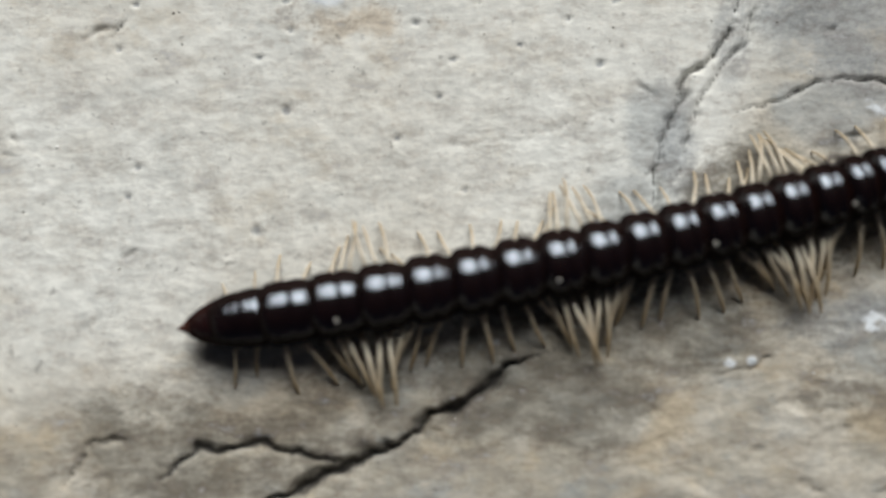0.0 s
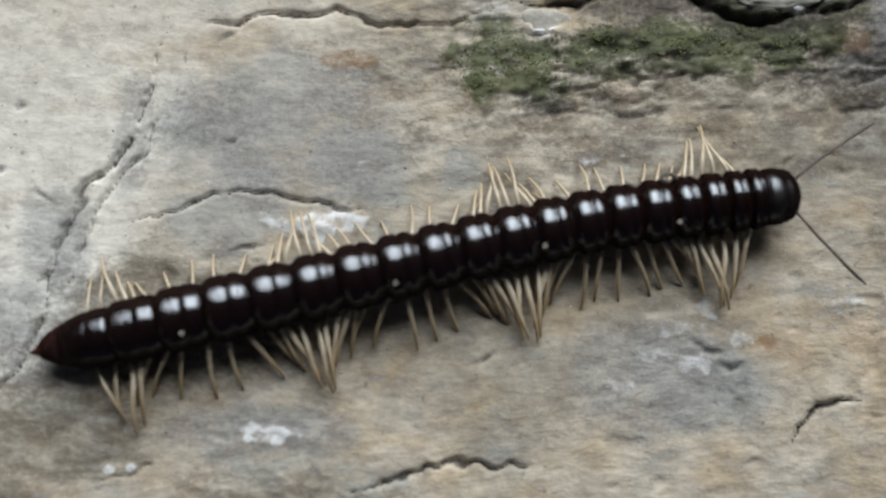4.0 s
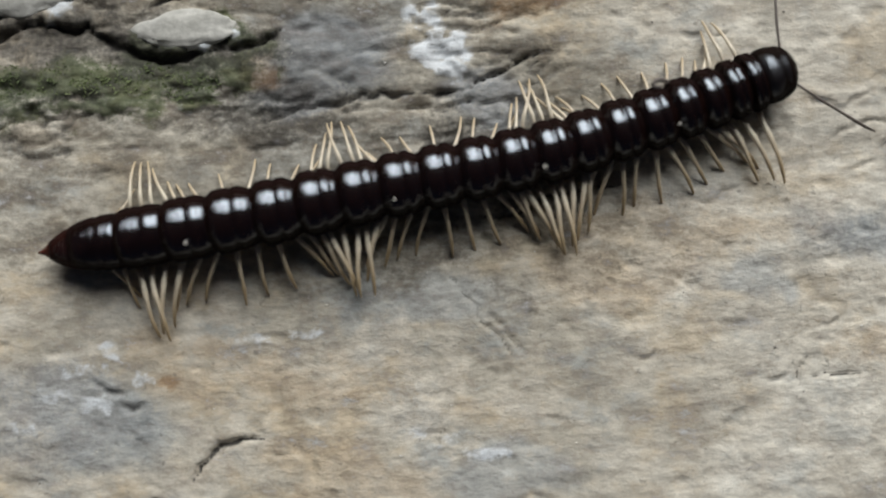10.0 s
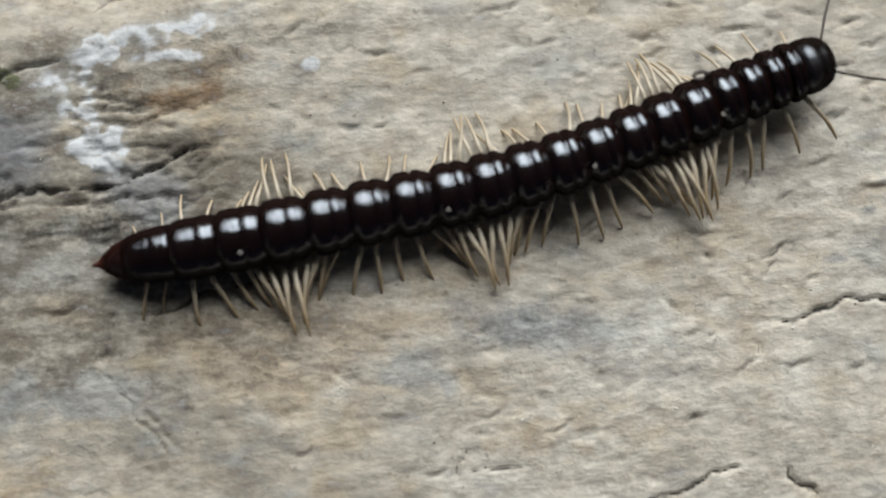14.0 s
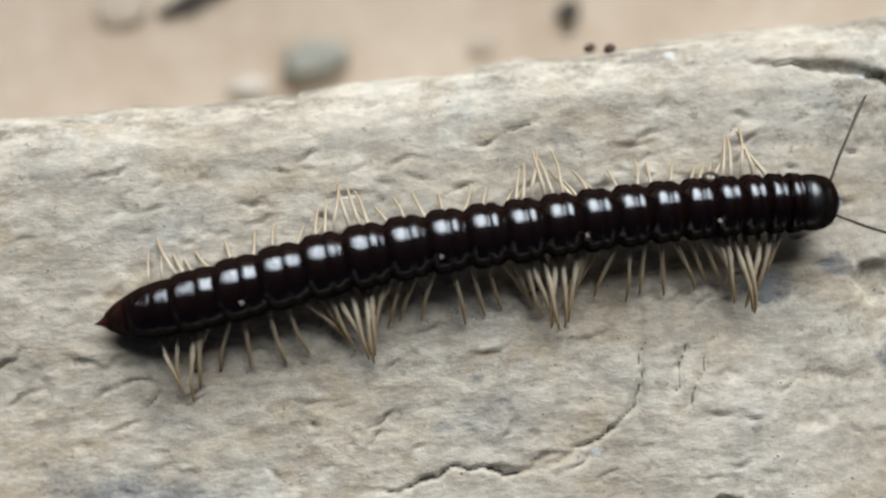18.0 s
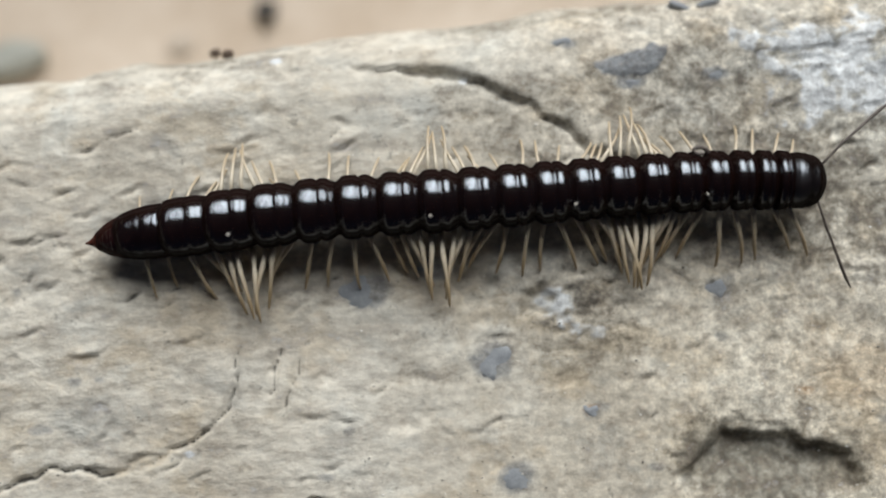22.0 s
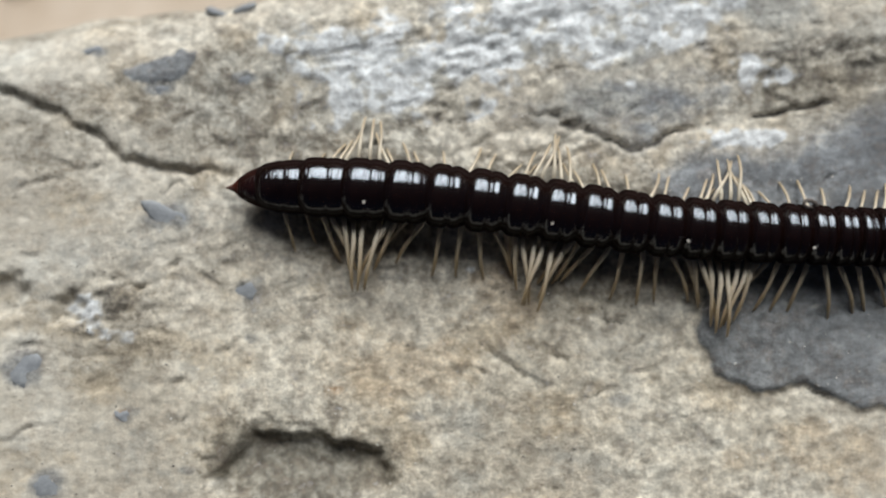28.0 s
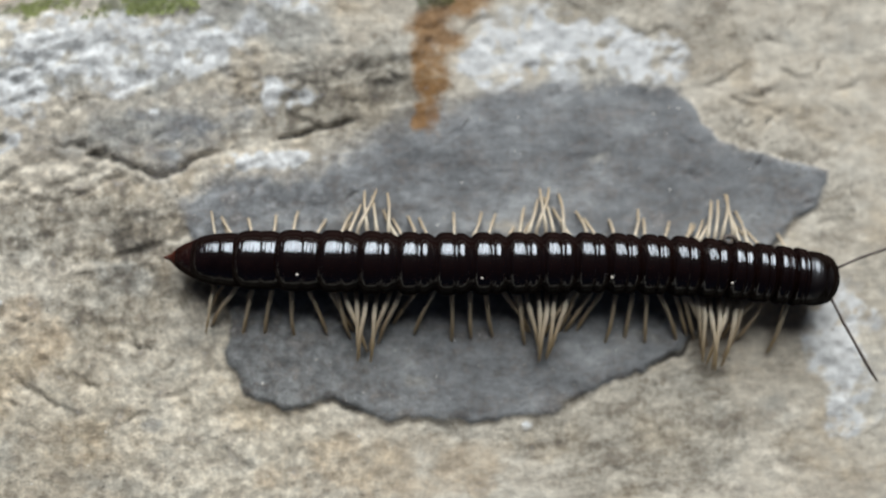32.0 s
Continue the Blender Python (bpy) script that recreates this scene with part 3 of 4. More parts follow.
def inside(x, y, pts):
    """Signed distance to a closed outline, positive inside."""
    d = line_distance(x, y, pts + pts[:1])
    odd = np.zeros(x.shape, bool)
    for (ax, ay), (bx, by) in zip(pts, pts[1:] + pts[:1]):
        cross = ((ay > y) != (by > y)) & (x < (bx - ax) * (y - ay) / (by - ay + 1e-12) + ax)
        odd ^= cross
    return np.where(odd, d, -d)


def near(x, y, cx, cy, r):
    return (np.abs(x - cx) < r) & (np.abs(y - cy) < r)


def patch_mask(x, y, rows, seed, rag=0.5):
    m = np.zeros(x.shape)
    for k, (cx, cy, rx, ry) in enumerate(rows):
        s = near(x, y, cx, cy, max(rx, ry) * 1.8)
        xs, ys = x[s], y[s]
        q = 1.15 - np.hypot((xs - cx) / rx, (ys - cy) / ry) + rag * fbm(xs, ys, min(rx, ry) * 1.2, seed + 7 * k, 4)
        m[s] = np.maximum(m[s], np.clip(q * 1.6, 0, 1))
    return m


def stone_surface(x, y):
    """Height in millimetres and three sets of masks for the top of the stone."""
    c, s = math.cos(radians(9)), math.sin(radians(9))
    along, across = c * x + s * y, -s * x + c * y
    calm = 1 - 0.62 * np.clip((18 + 0.35 * y - x) / 3, 0, 1)
    plain = np.clip((42 + 14 * fbm(x, y, 13, 251, 4) - x) / 9, 0, 1) * np.clip((y - 7 + 5 * fbm(x, y, 9, 261, 3)) / 4, 0, 1)
    calm = np.minimum(calm, 1 - 0.6 * plain)
    h = 0.45 * fbm(x, y, 26, 1, 3) + 0.18 * fbm(x, y, 6, 11, 3) * calm + (0.10 - 0.04 * np.clip((x - 35) / 10, 0, 1)) * fbm(along * 0.6, across, 1.3, 21, 4, 0.65) * calm
    streaky = np.clip((x - 30) / 25, 0, 1) * np.clip((165 - x) / 25, 0, 1)
    h += (0.045 + 0.025 * streaky) * calm * fbm(along * 0.15, across, 0.9, 31, 3)
    even = np.clip((x - 150) / 25, 0, 1) * np.clip((228 - x) / 18, 0.35, 1)
    h += 0.17 * even * (np.abs(fbm(x, y, 2.0, 35, 4, 0.65)) * 1.6 - 0.4) * np.clip(0.7 + fbm(x, y, 8, 38, 2), 0.2, 1.3)
    pit = fbm(x, y, 1.3, 41, 2)
    h -= 0.13 * calm ** 2 * np.clip((pit - 0.48) * 6, 0, 1)
    craggy = patch_mask(x, y, CRAGS, 700, 0.8)
    ridge = np.abs(fbm(along * 0.35, across, 2.4, 711, 4, 0.6))
    crevice = craggy * np.clip(1 - ridge / 0.10, 0, 1)
    h += craggy * (0.5 * ridge - 0.1) - 0.2 * crevice
    wx = x + 0.55 * fbm(x, y, 2.2, 51, 3) + 0.22 * fbm(x, y, 0.7, 55, 2)
    wy = y + 0.55 * fbm(x, y, 2.2, 61, 3) + 0.22 * fbm(x, y, 0.7, 65, 2)
    # crevice grime, with the shade of recesses painted into the same mask
    dirt_shade = np.maximum(0.65 * crevice, np.clip(craggy * (0.34 + 0.9 * fbm(along * 0.5, across, 4, 733, 4)), 0, 0.62))
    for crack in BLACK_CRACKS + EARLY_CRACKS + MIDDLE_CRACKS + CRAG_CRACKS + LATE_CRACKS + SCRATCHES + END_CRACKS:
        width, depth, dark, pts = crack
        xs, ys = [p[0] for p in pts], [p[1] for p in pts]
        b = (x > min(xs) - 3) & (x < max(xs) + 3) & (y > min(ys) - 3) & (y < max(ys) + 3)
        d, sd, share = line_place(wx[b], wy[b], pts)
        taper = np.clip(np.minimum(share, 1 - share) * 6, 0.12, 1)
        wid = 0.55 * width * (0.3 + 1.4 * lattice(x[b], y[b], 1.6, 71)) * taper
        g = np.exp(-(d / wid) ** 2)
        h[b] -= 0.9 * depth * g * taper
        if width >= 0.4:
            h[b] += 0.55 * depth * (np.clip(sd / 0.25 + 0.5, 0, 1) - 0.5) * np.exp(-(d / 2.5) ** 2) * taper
        dirt_shade[b] = np.maximum(dirt_shade[b], dark * g)
    dice = random.Random(17)
    for k in range(340):
        cx = dice.uniform(-30, 250) if k < 70 else dice.uniform(148, 252) if k < 230 else dice.uniform(92, 150)
        cy = dice.uniform(-14, 10) + 0.17 * max(0.0, cx) if k % 2 else dice.uniform(8, 24) + 0.1 * cx
        size, lean, sag = dice.uniform(0.5, 1.7), radians(dice.gauss(10, 32) if k < 230 else dice.gauss(20, 14)), dice.uniform(-0.35, 0.35)
        b = near(x, y, cx, cy, size * 1.6)
        if cx < 18 and k % 3:
            size *= 0.4
        a = (x[b] - cx) * math.cos(lean) + (y[b] - cy) * math.sin(lean)
        q = -(x[b] - cx) * math.sin(lean) + (y[b] - cy) * math.cos(lean) + sag * a * a / size + 0.25 * fbm(x[b], y[b], 0.8, 1201, 2)
        fade = np.clip(1.2 - np.abs(a) / size, 0, 1)
        g = np.exp(-(q / (0.11 + 0.08 * dice.random())) ** 2) * fade
        h[b] += -0.22 * g + 0.12 * np.clip(q / 0.2 + 0.5, 0, 1) * np.exp(-(q / 0.8) ** 2) * fade
        dirt_shade[b] = np.maximum(dirt_shade[b], g * dice.uniform(0.25, 0.75))
    slate = np.zeros(x.shape)
    for pts, rise, full in ((SLATE_BED, 0.30, 0.95), (SLATE_SIDE, 0.1, 0.45), (SLATE_CHIP, 0.1, 1.0)):
        xs, ys = [p[0] for p in pts], [p[1] for p in pts]
        b = (x > min(xs) - 3) & (x < max(xs) + 3) & (y > min(ys) - 3) & (y < max(ys) + 3)
        d = inside(wx[b], wy[b], pts)
        soft = 0.5 + 3.5 * np.clip((y[b] - 32) / 5, 0, 1) * np.clip((x[b] - 185) / 5, 0, 1) * np.clip((241 - x[b]) / 5, 0, 1)
        k = np.clip(d / soft + 0.5, 0, 1)
        h[b] = h[b] * (1 - 0.5 * k) + rise * k
        slate[b] = np.maximum(slate[b], k * (full + 0.8 * fbm(x[b] * 0.6, y[b], 2.2, 79, 5, 0.65)))
        # broken dark line outside the slate: its edge shadow, painted over a shallow groove
        rim = (pts is not SLATE_CHIP) * np.exp(-((d + 0.15) / 0.2) ** 2) * (0.5 / soft) * np.clip(0.15 + 1.5 * fbm(x[b], y[b], 5, 77, 2), 0, 1)
        dirt_shade[b] = np.maximum(dirt_shade[b], rim)
        h[b] -= 0.25 * rim
    grey = patch_mask(x, y, GREYS, 100) * 0.42
    dark = patch_mask(x, y, DARKS, 200) * 0.52
    slate = np.maximum(slate, np.maximum(grey, dark))
    chips = patch_mask(x, y, [(c[0], c[1], c[2] * 1.25, c[3] * 1.3) for c in INCLUSIONS], 800, 0.5) * 0.55
    slate = np.maximum(np.maximum(slate, chips), 0.45 * patch_mask(x, y, MARKS, 850, 0.4))
    lichen = np.maximum(patch_mask(x, y, LICHENS, 300, 0.9), patch_mask(x, y, [(a, b, 1.15 * c, 1.35 * d) for a, b, c, d in LATE_LICHENS], 350, 1.0))
    for width, pts in LICHEN_VEINS:
        b = near(x, y, 80.5, 28.5, 9)
        lichen[b] = np.maximum(lichen[b], 0.85 * np.exp(-(line_distance(wx[b], wy[b], pts) / width) ** 2))
    lichen *= np.clip(1.15 + 1.3 * fbm(along * 0.6, across, 1.3, 395, 4, 0.65) + 0.9 * fbm(x, y, 0.6, 397, 2), 0.2, 1.5)
    lichen = np.maximum(lichen, patch_mask(x, y, SPECKS, 870, 0.3))
    lichen = np.maximum(lichen, 0.62 * patch_mask(x, y, FLECKS, 880, 1.2))
    dirt_shade *= 1 - 0.75 * np.clip(lichen, 0, 1)
    # brown stone and stains, plus shade beside the crawling body put into the colour
    umber_shade = np.zeros(x.shape)
    for k, row in enumerate(UMBER_SHADES + LATE_UMBER_SHADES):
        umber_shade = np.maximum(umber_shade, row[4] * patch_mask(x, y, [row[:4]], 900 + 11 * k, 0.9))
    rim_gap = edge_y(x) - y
    # far rim: brown tone, with the shading of its fall painted in
    umber_shade = np.maximum(umber_shade, 0.75 * np.exp(-((rim_gap - 0.5) / 2.2) ** 2) * np.clip(0.6 + fbm(along * 0.3, across, 2.5, 991, 3), 0, 1))
    h += 0.22 * fbm(x * 0.12, rim_gap, 0.9, 995, 3) * np.clip(1.4 - rim_gap / 5, 0, 1) * np.clip((x - 60) / 20, 0, 1)
    moss = np.maximum(patch_mask(x, y, MOSSES, 400, 0.9), 0.8 * patch_mask(x, y, THIN_MOSSES, 450, 1.1))
    rust = np.maximum(patch_mask(x, y, STAINS, 520, 0.9), 0.52 * patch_mask(x, y, RUSTS, 500, 0.9))
    hole = patch_mask(x, y, HOLLOWS, 600, 0.8)
    h -= 0.8 * hole
    b = near(x, y, 178, 14, 11)
    crater = np.clip(inside(wx[b], wy[b], CRATER) / 0.8, 0, 1) * np.clip((wy[b] - 9.5) / 6, 0, 1)
    h[b] -= 1.2 * crater
    pits = patch_mask(x, y, EARLY_PITS, 860, 0.5)
    h -= 0.15 * pits
    slate = np.maximum(slate, 0.55 * pits)
    tan = patch_mask(x, y, TANS, 1400, 0.9)
    cool = patch_mask(x, y, COOLS + MORE_COOLS, 1700, 0.9)
    h += 0.15 * lichen * (0.5 + fbm(x, y, 0.9, 81, 2)) + 0.3 * moss * (0.5 + fbm(x, y, 0.8, 91, 2))
    cream = np.clip((17 + 0.35 * y - x) / 3, 0, 1) * np.clip((y + 6.4 - 0.55 * (x - 7)) / 2.5 + 0.3, 0, 1) * np.clip((y + 9.5 - 0.1 * x) / 6, 0, 1)
    cream = np.maximum(cream, 0.85 * np.clip((x - 88) / 18, 0, 1) * (0.9 + 0.5 * fbm(x, y, 14, 97, 3)))
    early = np.clip((18 + 0.35 * y - x) / 3, 0, 1) * np.clip((y + 6.4 - 0.55 * (x - 7)) / 2.5 + 0.2, 0, 1) * np.clip((y + 9.5 - 0.1 * x) / 6, 0, 1)
    coarse = np.clip(0.75 + 0.7 * fbm(x, y, 16, 211, 3), 0.15, 1) * (1 - 0.6 * early)
    coarse = np.maximum(coarse * (1 - 0.65 * plain), 0.9 * craggy)
    cream = np.maximum(cream, 0.65 * plain * np.clip(0.6 + 1.2 * fbm(x, y, 9, 243, 3), 0, 1))
    return h, (slate, lichen, moss, umber_shade), (rust, np.maximum(dirt_shade, 0.42 * hole), np.clip(cream, 0, 1), tan), (coarse, even, early * np.clip(0.7 + 0.8 * fbm(x, y, 20, 231, 3), 0, 1), cool)


def sheet(name, grid_x, grid_y, grid_z, layers, mat):
    """One mesh from a net of places in millimetres, with colour layers."""
    ny, nx = grid_x.shape
    me = bpy.data.meshes.new(name)
    co = np.stack([grid_x, grid_y, grid_z], -1).reshape(-1, 3) * MM
    idx = np.arange(ny * nx).reshape(ny, nx)
    quads = np.stack([idx[:-1, :-1], idx[:-1, 1:], idx[1:, 1:], idx[1:, :-1]], -1).reshape(-1, 4)
    me.vertices.add(len(co))
    me.vertices.foreach_set("co", co.ravel())
    me.loops.add(quads.size)
    me.loops.foreach_set("vertex_index", quads.ravel())
    me.polygons.add(len(quads))
    me.polygons.foreach_set("loop_start", np.arange(0, quads.size, 4))
    me.update(calc_edges=True)
    me.polygons.foreach_set("use_smooth", np.ones(len(quads), bool))
    for key, masks in layers.items():
        a = me.color_attributes.new(key, 'FLOAT_COLOR', 'POINT')
        rgba = np.ones((ny * nx, 4), np.float32)
        for k in range(len(masks)):
            rgba[:, k] = masks[k].ravel()
        a.data.foreach_set("color", rgba.ravel())
    me.materials.append(mat)
    return new(name, me)


def build_stone():
    xs = np.concatenate([np.arange(-60, -34, 1.0), np.arange(-34, 258, 0.21), np.arange(258, 300, 1.0)])
    n_top, n_arc, n_side = 330, 36, 20
    ye = edge_y(xs) + 0.3 * fbm(xs, xs * 0, 7, 901, 3)
    rows_y, rows_z, rows_in = [], [], []
    for k in range(n_side):
        f = k / n_side
        rows_y.append(np.full(xs.shape, NEAR_Y)), rows_z.append(np.full(xs.shape, -DEPTH + (DEPTH - ROUND) * f)), rows_in.append(0)
    for k in range(12):
        a = k / 12 * math.pi / 2
        rows_y.append(np.full(xs.shape, NEAR_Y + ROUND * (1 - math.cos(a)))), rows_z.append(np.full(xs.shape, -ROUND * (1 - math.sin(a)))), rows_in.append(1)
    for k in range(n_top):
        u = 0.27 * k / 20 if k < 20 else 0.27 + 0.73 * (k - 20) / (n_top - 21)
        y0 = NEAR_Y + ROUND
        rows_y.append(y0 + (ye - ROUND - y0) * u), rows_z.append(np.zeros(xs.shape)), rows_in.append(1)
    for k in range(1, n_arc + 1):
        a = k / n_arc * math.pi / 2
        rows_y.append(ye - ROUND + ROUND * math.sin(a)), rows_z.append(np.full(xs.shape, -ROUND * (1 - math.cos(a)))), rows_in.append(1)
    for k in range(1, n_side + 1):
        f = k / n_side
        rows_y.append(ye + 0 * xs), rows_z.append(np.full(xs.shape, -ROUND - (DEPTH - ROUND) * f)), rows_in.append(0)
    gy, gz = np.array(rows_y), np.array(rows_z)
    gx = np.broadcast_to(xs, gy.shape).copy()
    h, minerals_shade, stains_shade, finish = stone_surface(gx, gy)
    rough = 0.9 * fbm(gx, gz, 5, 950, 4)
    flat = np.array(rows_in, float)[:, None]
    gz = gz + h * flat
    gy = gy + rough * np.clip(-gz / 6, 0, 1)
    layers = {"minerals_shade": minerals_shade, "stains_shade": stains_shade, "finish": finish}
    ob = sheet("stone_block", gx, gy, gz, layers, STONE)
    return tagged(ob, "long weathered beige stone with cracks, slate, moss and white lichen", "stone", kind="structure")


stone = build_stone()
bm = bmesh.new()
bmesh.ops.create_grid(bm, x_segments=40, y_segments=40, size=30)
ground = part("ground", bm, GROUND)
ground.location = (0, 0, -0.024)
tagged(ground, "flat tan sandy earth below the stone", "ground", kind="structure")

# ---- loose things on the ground and on the stone ----
def pebble_mesh(rx, ry, rz, seed, rag=0.18, subdiv=3):
    bm = bmesh.new()
    bmesh.ops.create_icosphere(bm, subdivisions=subdiv, radius=1)
    off = Vector((seed * 3.1, seed * 1.7, seed * 0.9))
    for v in bm.verts:
        k = 1 + rag * noise.noise(v.co * 1.4 + off) + 0.4 * rag * noise.noise(v.co * 4 + off)
        v.co = Vector((v.co.x * rx * k, v.co.y * ry * k, v.co.z * rz * k)) * MM
    return bm


CHIP_X, CHIP_Y = np.array([c[0] for c in INCLUSIONS]), np.array([c[1] for c in INCLUSIONS])
CHIP_H = stone_surface(CHIP_X, CHIP_Y)[0]
for k, (x, y, rx, ry) in enumerate(INCLUSIONS):
    chip = part("slate_chip", pebble_mesh(rx * 0.95, ry * 0.95, 0.3, k + 2, 0.42), SLATE, stone)
    rim = max(0.0, y - (float(edge_y(x)) - ROUND))
    chip.matrix_basis = pose(x * MM, y * MM, (CHIP_H[k] - 0.22 - rim * rim / (2 * ROUND)) * MM, 0, 0, (k * 37) % 50 - 25)

for x, y, rx, ry, rz, turn in ((61.8, 25.9, 3.4, 1.3, 0.55, 6), (51.0, 28.3, 4.6, 1.6, 0.6, 10), (46.2, 23.5, 1.8, 1.1, 0.4, 0)):
    lump = part("pale_stone", pebble_mesh(rx, ry, rz, rx, 0.3, 4), LUMP, stone)
    lump.matrix_basis = pose(x * MM, y * MM, (float(stone_surface(np.array([x]), np.array([y]))[0][0]) - 0.1) * MM, 0, 0, turn)

LOOSE = (
    ("grey_pebble", "rounded grey-green pebble lying on the sandy earth", 117.8, 47.8, 2.8, 1.7, 1.2, PEBBLESTONE, 12),
    ("white_pebble", "small whitish pebble lying beside the stone", 112.2, 45.4, 1.7, 1.0, 0.8, PALESTONE, 5),
    ("dark_pebble", "small dark round pebble on the sandy earth", 140.3, 52.4, 1.0, 1.0, 0.8, PEBBLE, 0),
    ("dead_leaf", "curled dark dead leaf on the sandy earth", 107.5, 53.8, 3.6, 1.0, 0.6, PEBBLE, 30),
    ("grey_rock", "dull grey-green rock half sunk in the sandy earth", 201, 66.5, 21.0, 7.0, 1.0, GREYSTONE, 8),
    ("grey_rock", "dull grey-green rock half sunk in the sandy earth", 185, 62.0, 6.0, 3.4, 0.9, GREYSTONE, -30),
    ("grey_rock", "dull grey-green rock half sunk in the sandy earth", 204, 57.2, 17.0, 3.8, 0.8, GREYSTONE, 10),
    ("grey_pebble", "flat dusty grey pebble sunk in the sandy earth", 133.5, 55.9, 1.6, 1.1, 0.3, DUSTYSTONE, 20),
    ("grey_pebble", "flat dusty grey pebble sunk in the sandy earth", 132.7, 49.4, 1.3, 0.8, 0.3, DUSTYSTONE, 40),
    ("grey_pebble", "flat dusty grey pebble sunk in the sandy earth", 161.8, 60.9, 2.4, 1.6, 0.3, DUSTYSTONE, 70),
    ("grey_pebble", "flat dusty grey pebble sunk in the sandy earth", 100.4, 52.5, 2.3, 1.7, 0.3, DUSTYSTONE, 15),
    ("tan_pebble", "dusty tan rounded pebble sunk in the sandy earth", 150.4, 56.8, 1.5, 1.8, 0.25, DUSTYSTONE, 80),
    ("grey_pebble", "flat dusty grey pebble sunk in the sandy earth", 170.4, 66.4, 1.7, 1.2, 0.3, DUSTYSTONE, 0))
for k, (name, label, x, y, rx, ry, rz, mat, turn) in enumerate(LOOSE):
    ob = part(name, pebble_mesh(rx, ry, rz, k + 3, 0.45), mat)
    ob.matrix_basis = pose(x * MM, y * MM, -0.024 + rz * 0.0005, 0, 0, turn)
    tagged(ob, label, name.split("_")[1], "pebbles on the earth" if "pebble" in name else "rocks on the earth" if "rock" in name else "")


def side_height(x, y):
    """Height of the rounded far edge of the stone at a place near it."""
    q = min(1.0, max(0.0, (y - (float(edge_y(x)) - ROUND)) / ROUND))
    return -ROUND * (1 - math.sqrt(1 - q * q))


for x, y in ((139.5, 44.6), (140.7, 44.2)):
    seed = part("seed", pebble_mesh(0.42, 0.36, 0.36, x), SEED)
    seed.matrix_basis = pose(x * MM, y * MM, (side_height(x, y) + 0.2) * MM, 0, 0, 20)
    tagged(seed, "tiny round dark brown seed on the rim of the stone", "seed", "seeds on the rim")


# ---- moss tufts and grit ----
def top_height(x, y):
    """Heights of the stone's top, with its rounded far edge."""
    h = stone_surface(x, y)[0]
    q = np.clip((y - (edge_y(x) - ROUND)) / ROUND, 0, 0.999)
    return h - ROUND * (1 - np.sqrt(1 - q * q))


def moss_tufts(rows, mat, label, grow=1.0):
    rng = np.random.RandomState(8)
    px, py = [], []
    for cx, cy, rx, ry, count in rows:
        r, a = np.sqrt(rng.rand(count)), rng.rand(count) * 2 * math.pi
        px.append(cx + rx * r * np.cos(a)), py.append(cy + ry * r * np.sin(a))
    px, py = np.concatenate(px), np.concatenate(py)
    keep = fbm(px, py, 2.2, 1301, 3) > -0.12
    px, py = px[keep], py[keep]
    pz = top_height(px, py)
    verts, faces = [], []
    for x, y, z in zip(px, py, pz):
        for k in range(2):
            a, lean, tall = rng.rand() * 6.28, 1.2 + 2.2 * rng.rand(), grow * (0.05 + 0.08 * rng.rand())
            w = grow * (0.05 + 0.04 * rng.rand())
            dx, dy = math.cos(a), math.sin(a)
            i = len(verts)
            verts += [(x - dy * w, y + dx * w, z - 0.05), (x + dy * w, y - dx * w, z - 0.05), (x + dx * lean * tall, y + dy * lean * tall, z + tall)]
            faces.append((i, i + 1, i + 2))
    me = bpy.data.meshes.new("moss")
    me.from_pydata([(a * MM, b * MM, c * MM) for a, b, c in verts], [], faces)
    me.materials.append(mat)
    return tagged(new("moss", me), label, "moss", kind="stuff")


def grit():
    rng = np.random.RandomState(9)
    n_grit = 900
    x = np.concatenate([rng.uniform(-28, 252, 350), rng.uniform(150, 252, n_grit - 350)])
    y = rng.uniform(-14, 16, n_grit) + 0.14 * np.maximum(x, 0)
    z = top_height(x, y)
    verts, faces = [], []
    base = [(1, 0, 0), (-0.9, 0.2, 0), (0.1, 1, 0.1), (0, -1, 0), (0.1, 0, 0.9), (0, 0, -0.8)]
    tri = [(0, 2, 4), (2, 1, 4), (1, 3, 4), (3, 0, 4), (2, 0, 5), (1, 2, 5), (3, 1, 5), (0, 3, 5)]
    for cx, cy, cz in zip(x, y, z):
        r = 0.05 + 0.09 * rng.rand() ** 2
        a = rng.rand() * 6.28
        i = len(verts)
        for bx, by, bz in base:
            verts.append(((cx + r * (bx * math.cos(a) - by * math.sin(a))) * MM, (cy + r * (bx * math.sin(a) + by * math.cos(a)) * 0.8) * MM, (cz + r * bz * 0.7) * MM))
        faces += [(i + p, i + q, i + w) for p, q, w in tri]
    me = bpy.data.meshes.new("grit")
    me.from_pydata(verts, [], faces)
    me.materials.append(GRIT)
    return tagged(new("grit", me), "pale grey grains of sand scattered on the stone", "grit", kind="stuff")


moss_tufts(((52.5, 22.5, 4.4, 1.2, 260), (43.4, 20.0, 3.6, 2.2, 340), (59, 22.6, 5, 1.2, 260), (46.9, 21.4, 3.2, 1.2, 120), (62.3, 22.2, 2.2, 1.2, 100)), MOSS, "short dark green moss growing in crevices of the stone")
moss_tufts(((200.5, 49.4, 8.5, 1.2, 1700), (224.5, 49.3, 2.2, 0.9, 160)), BRIGHTMOSS, "bright yellow-green moss along the far rim of the stone", 1.5)
grit()

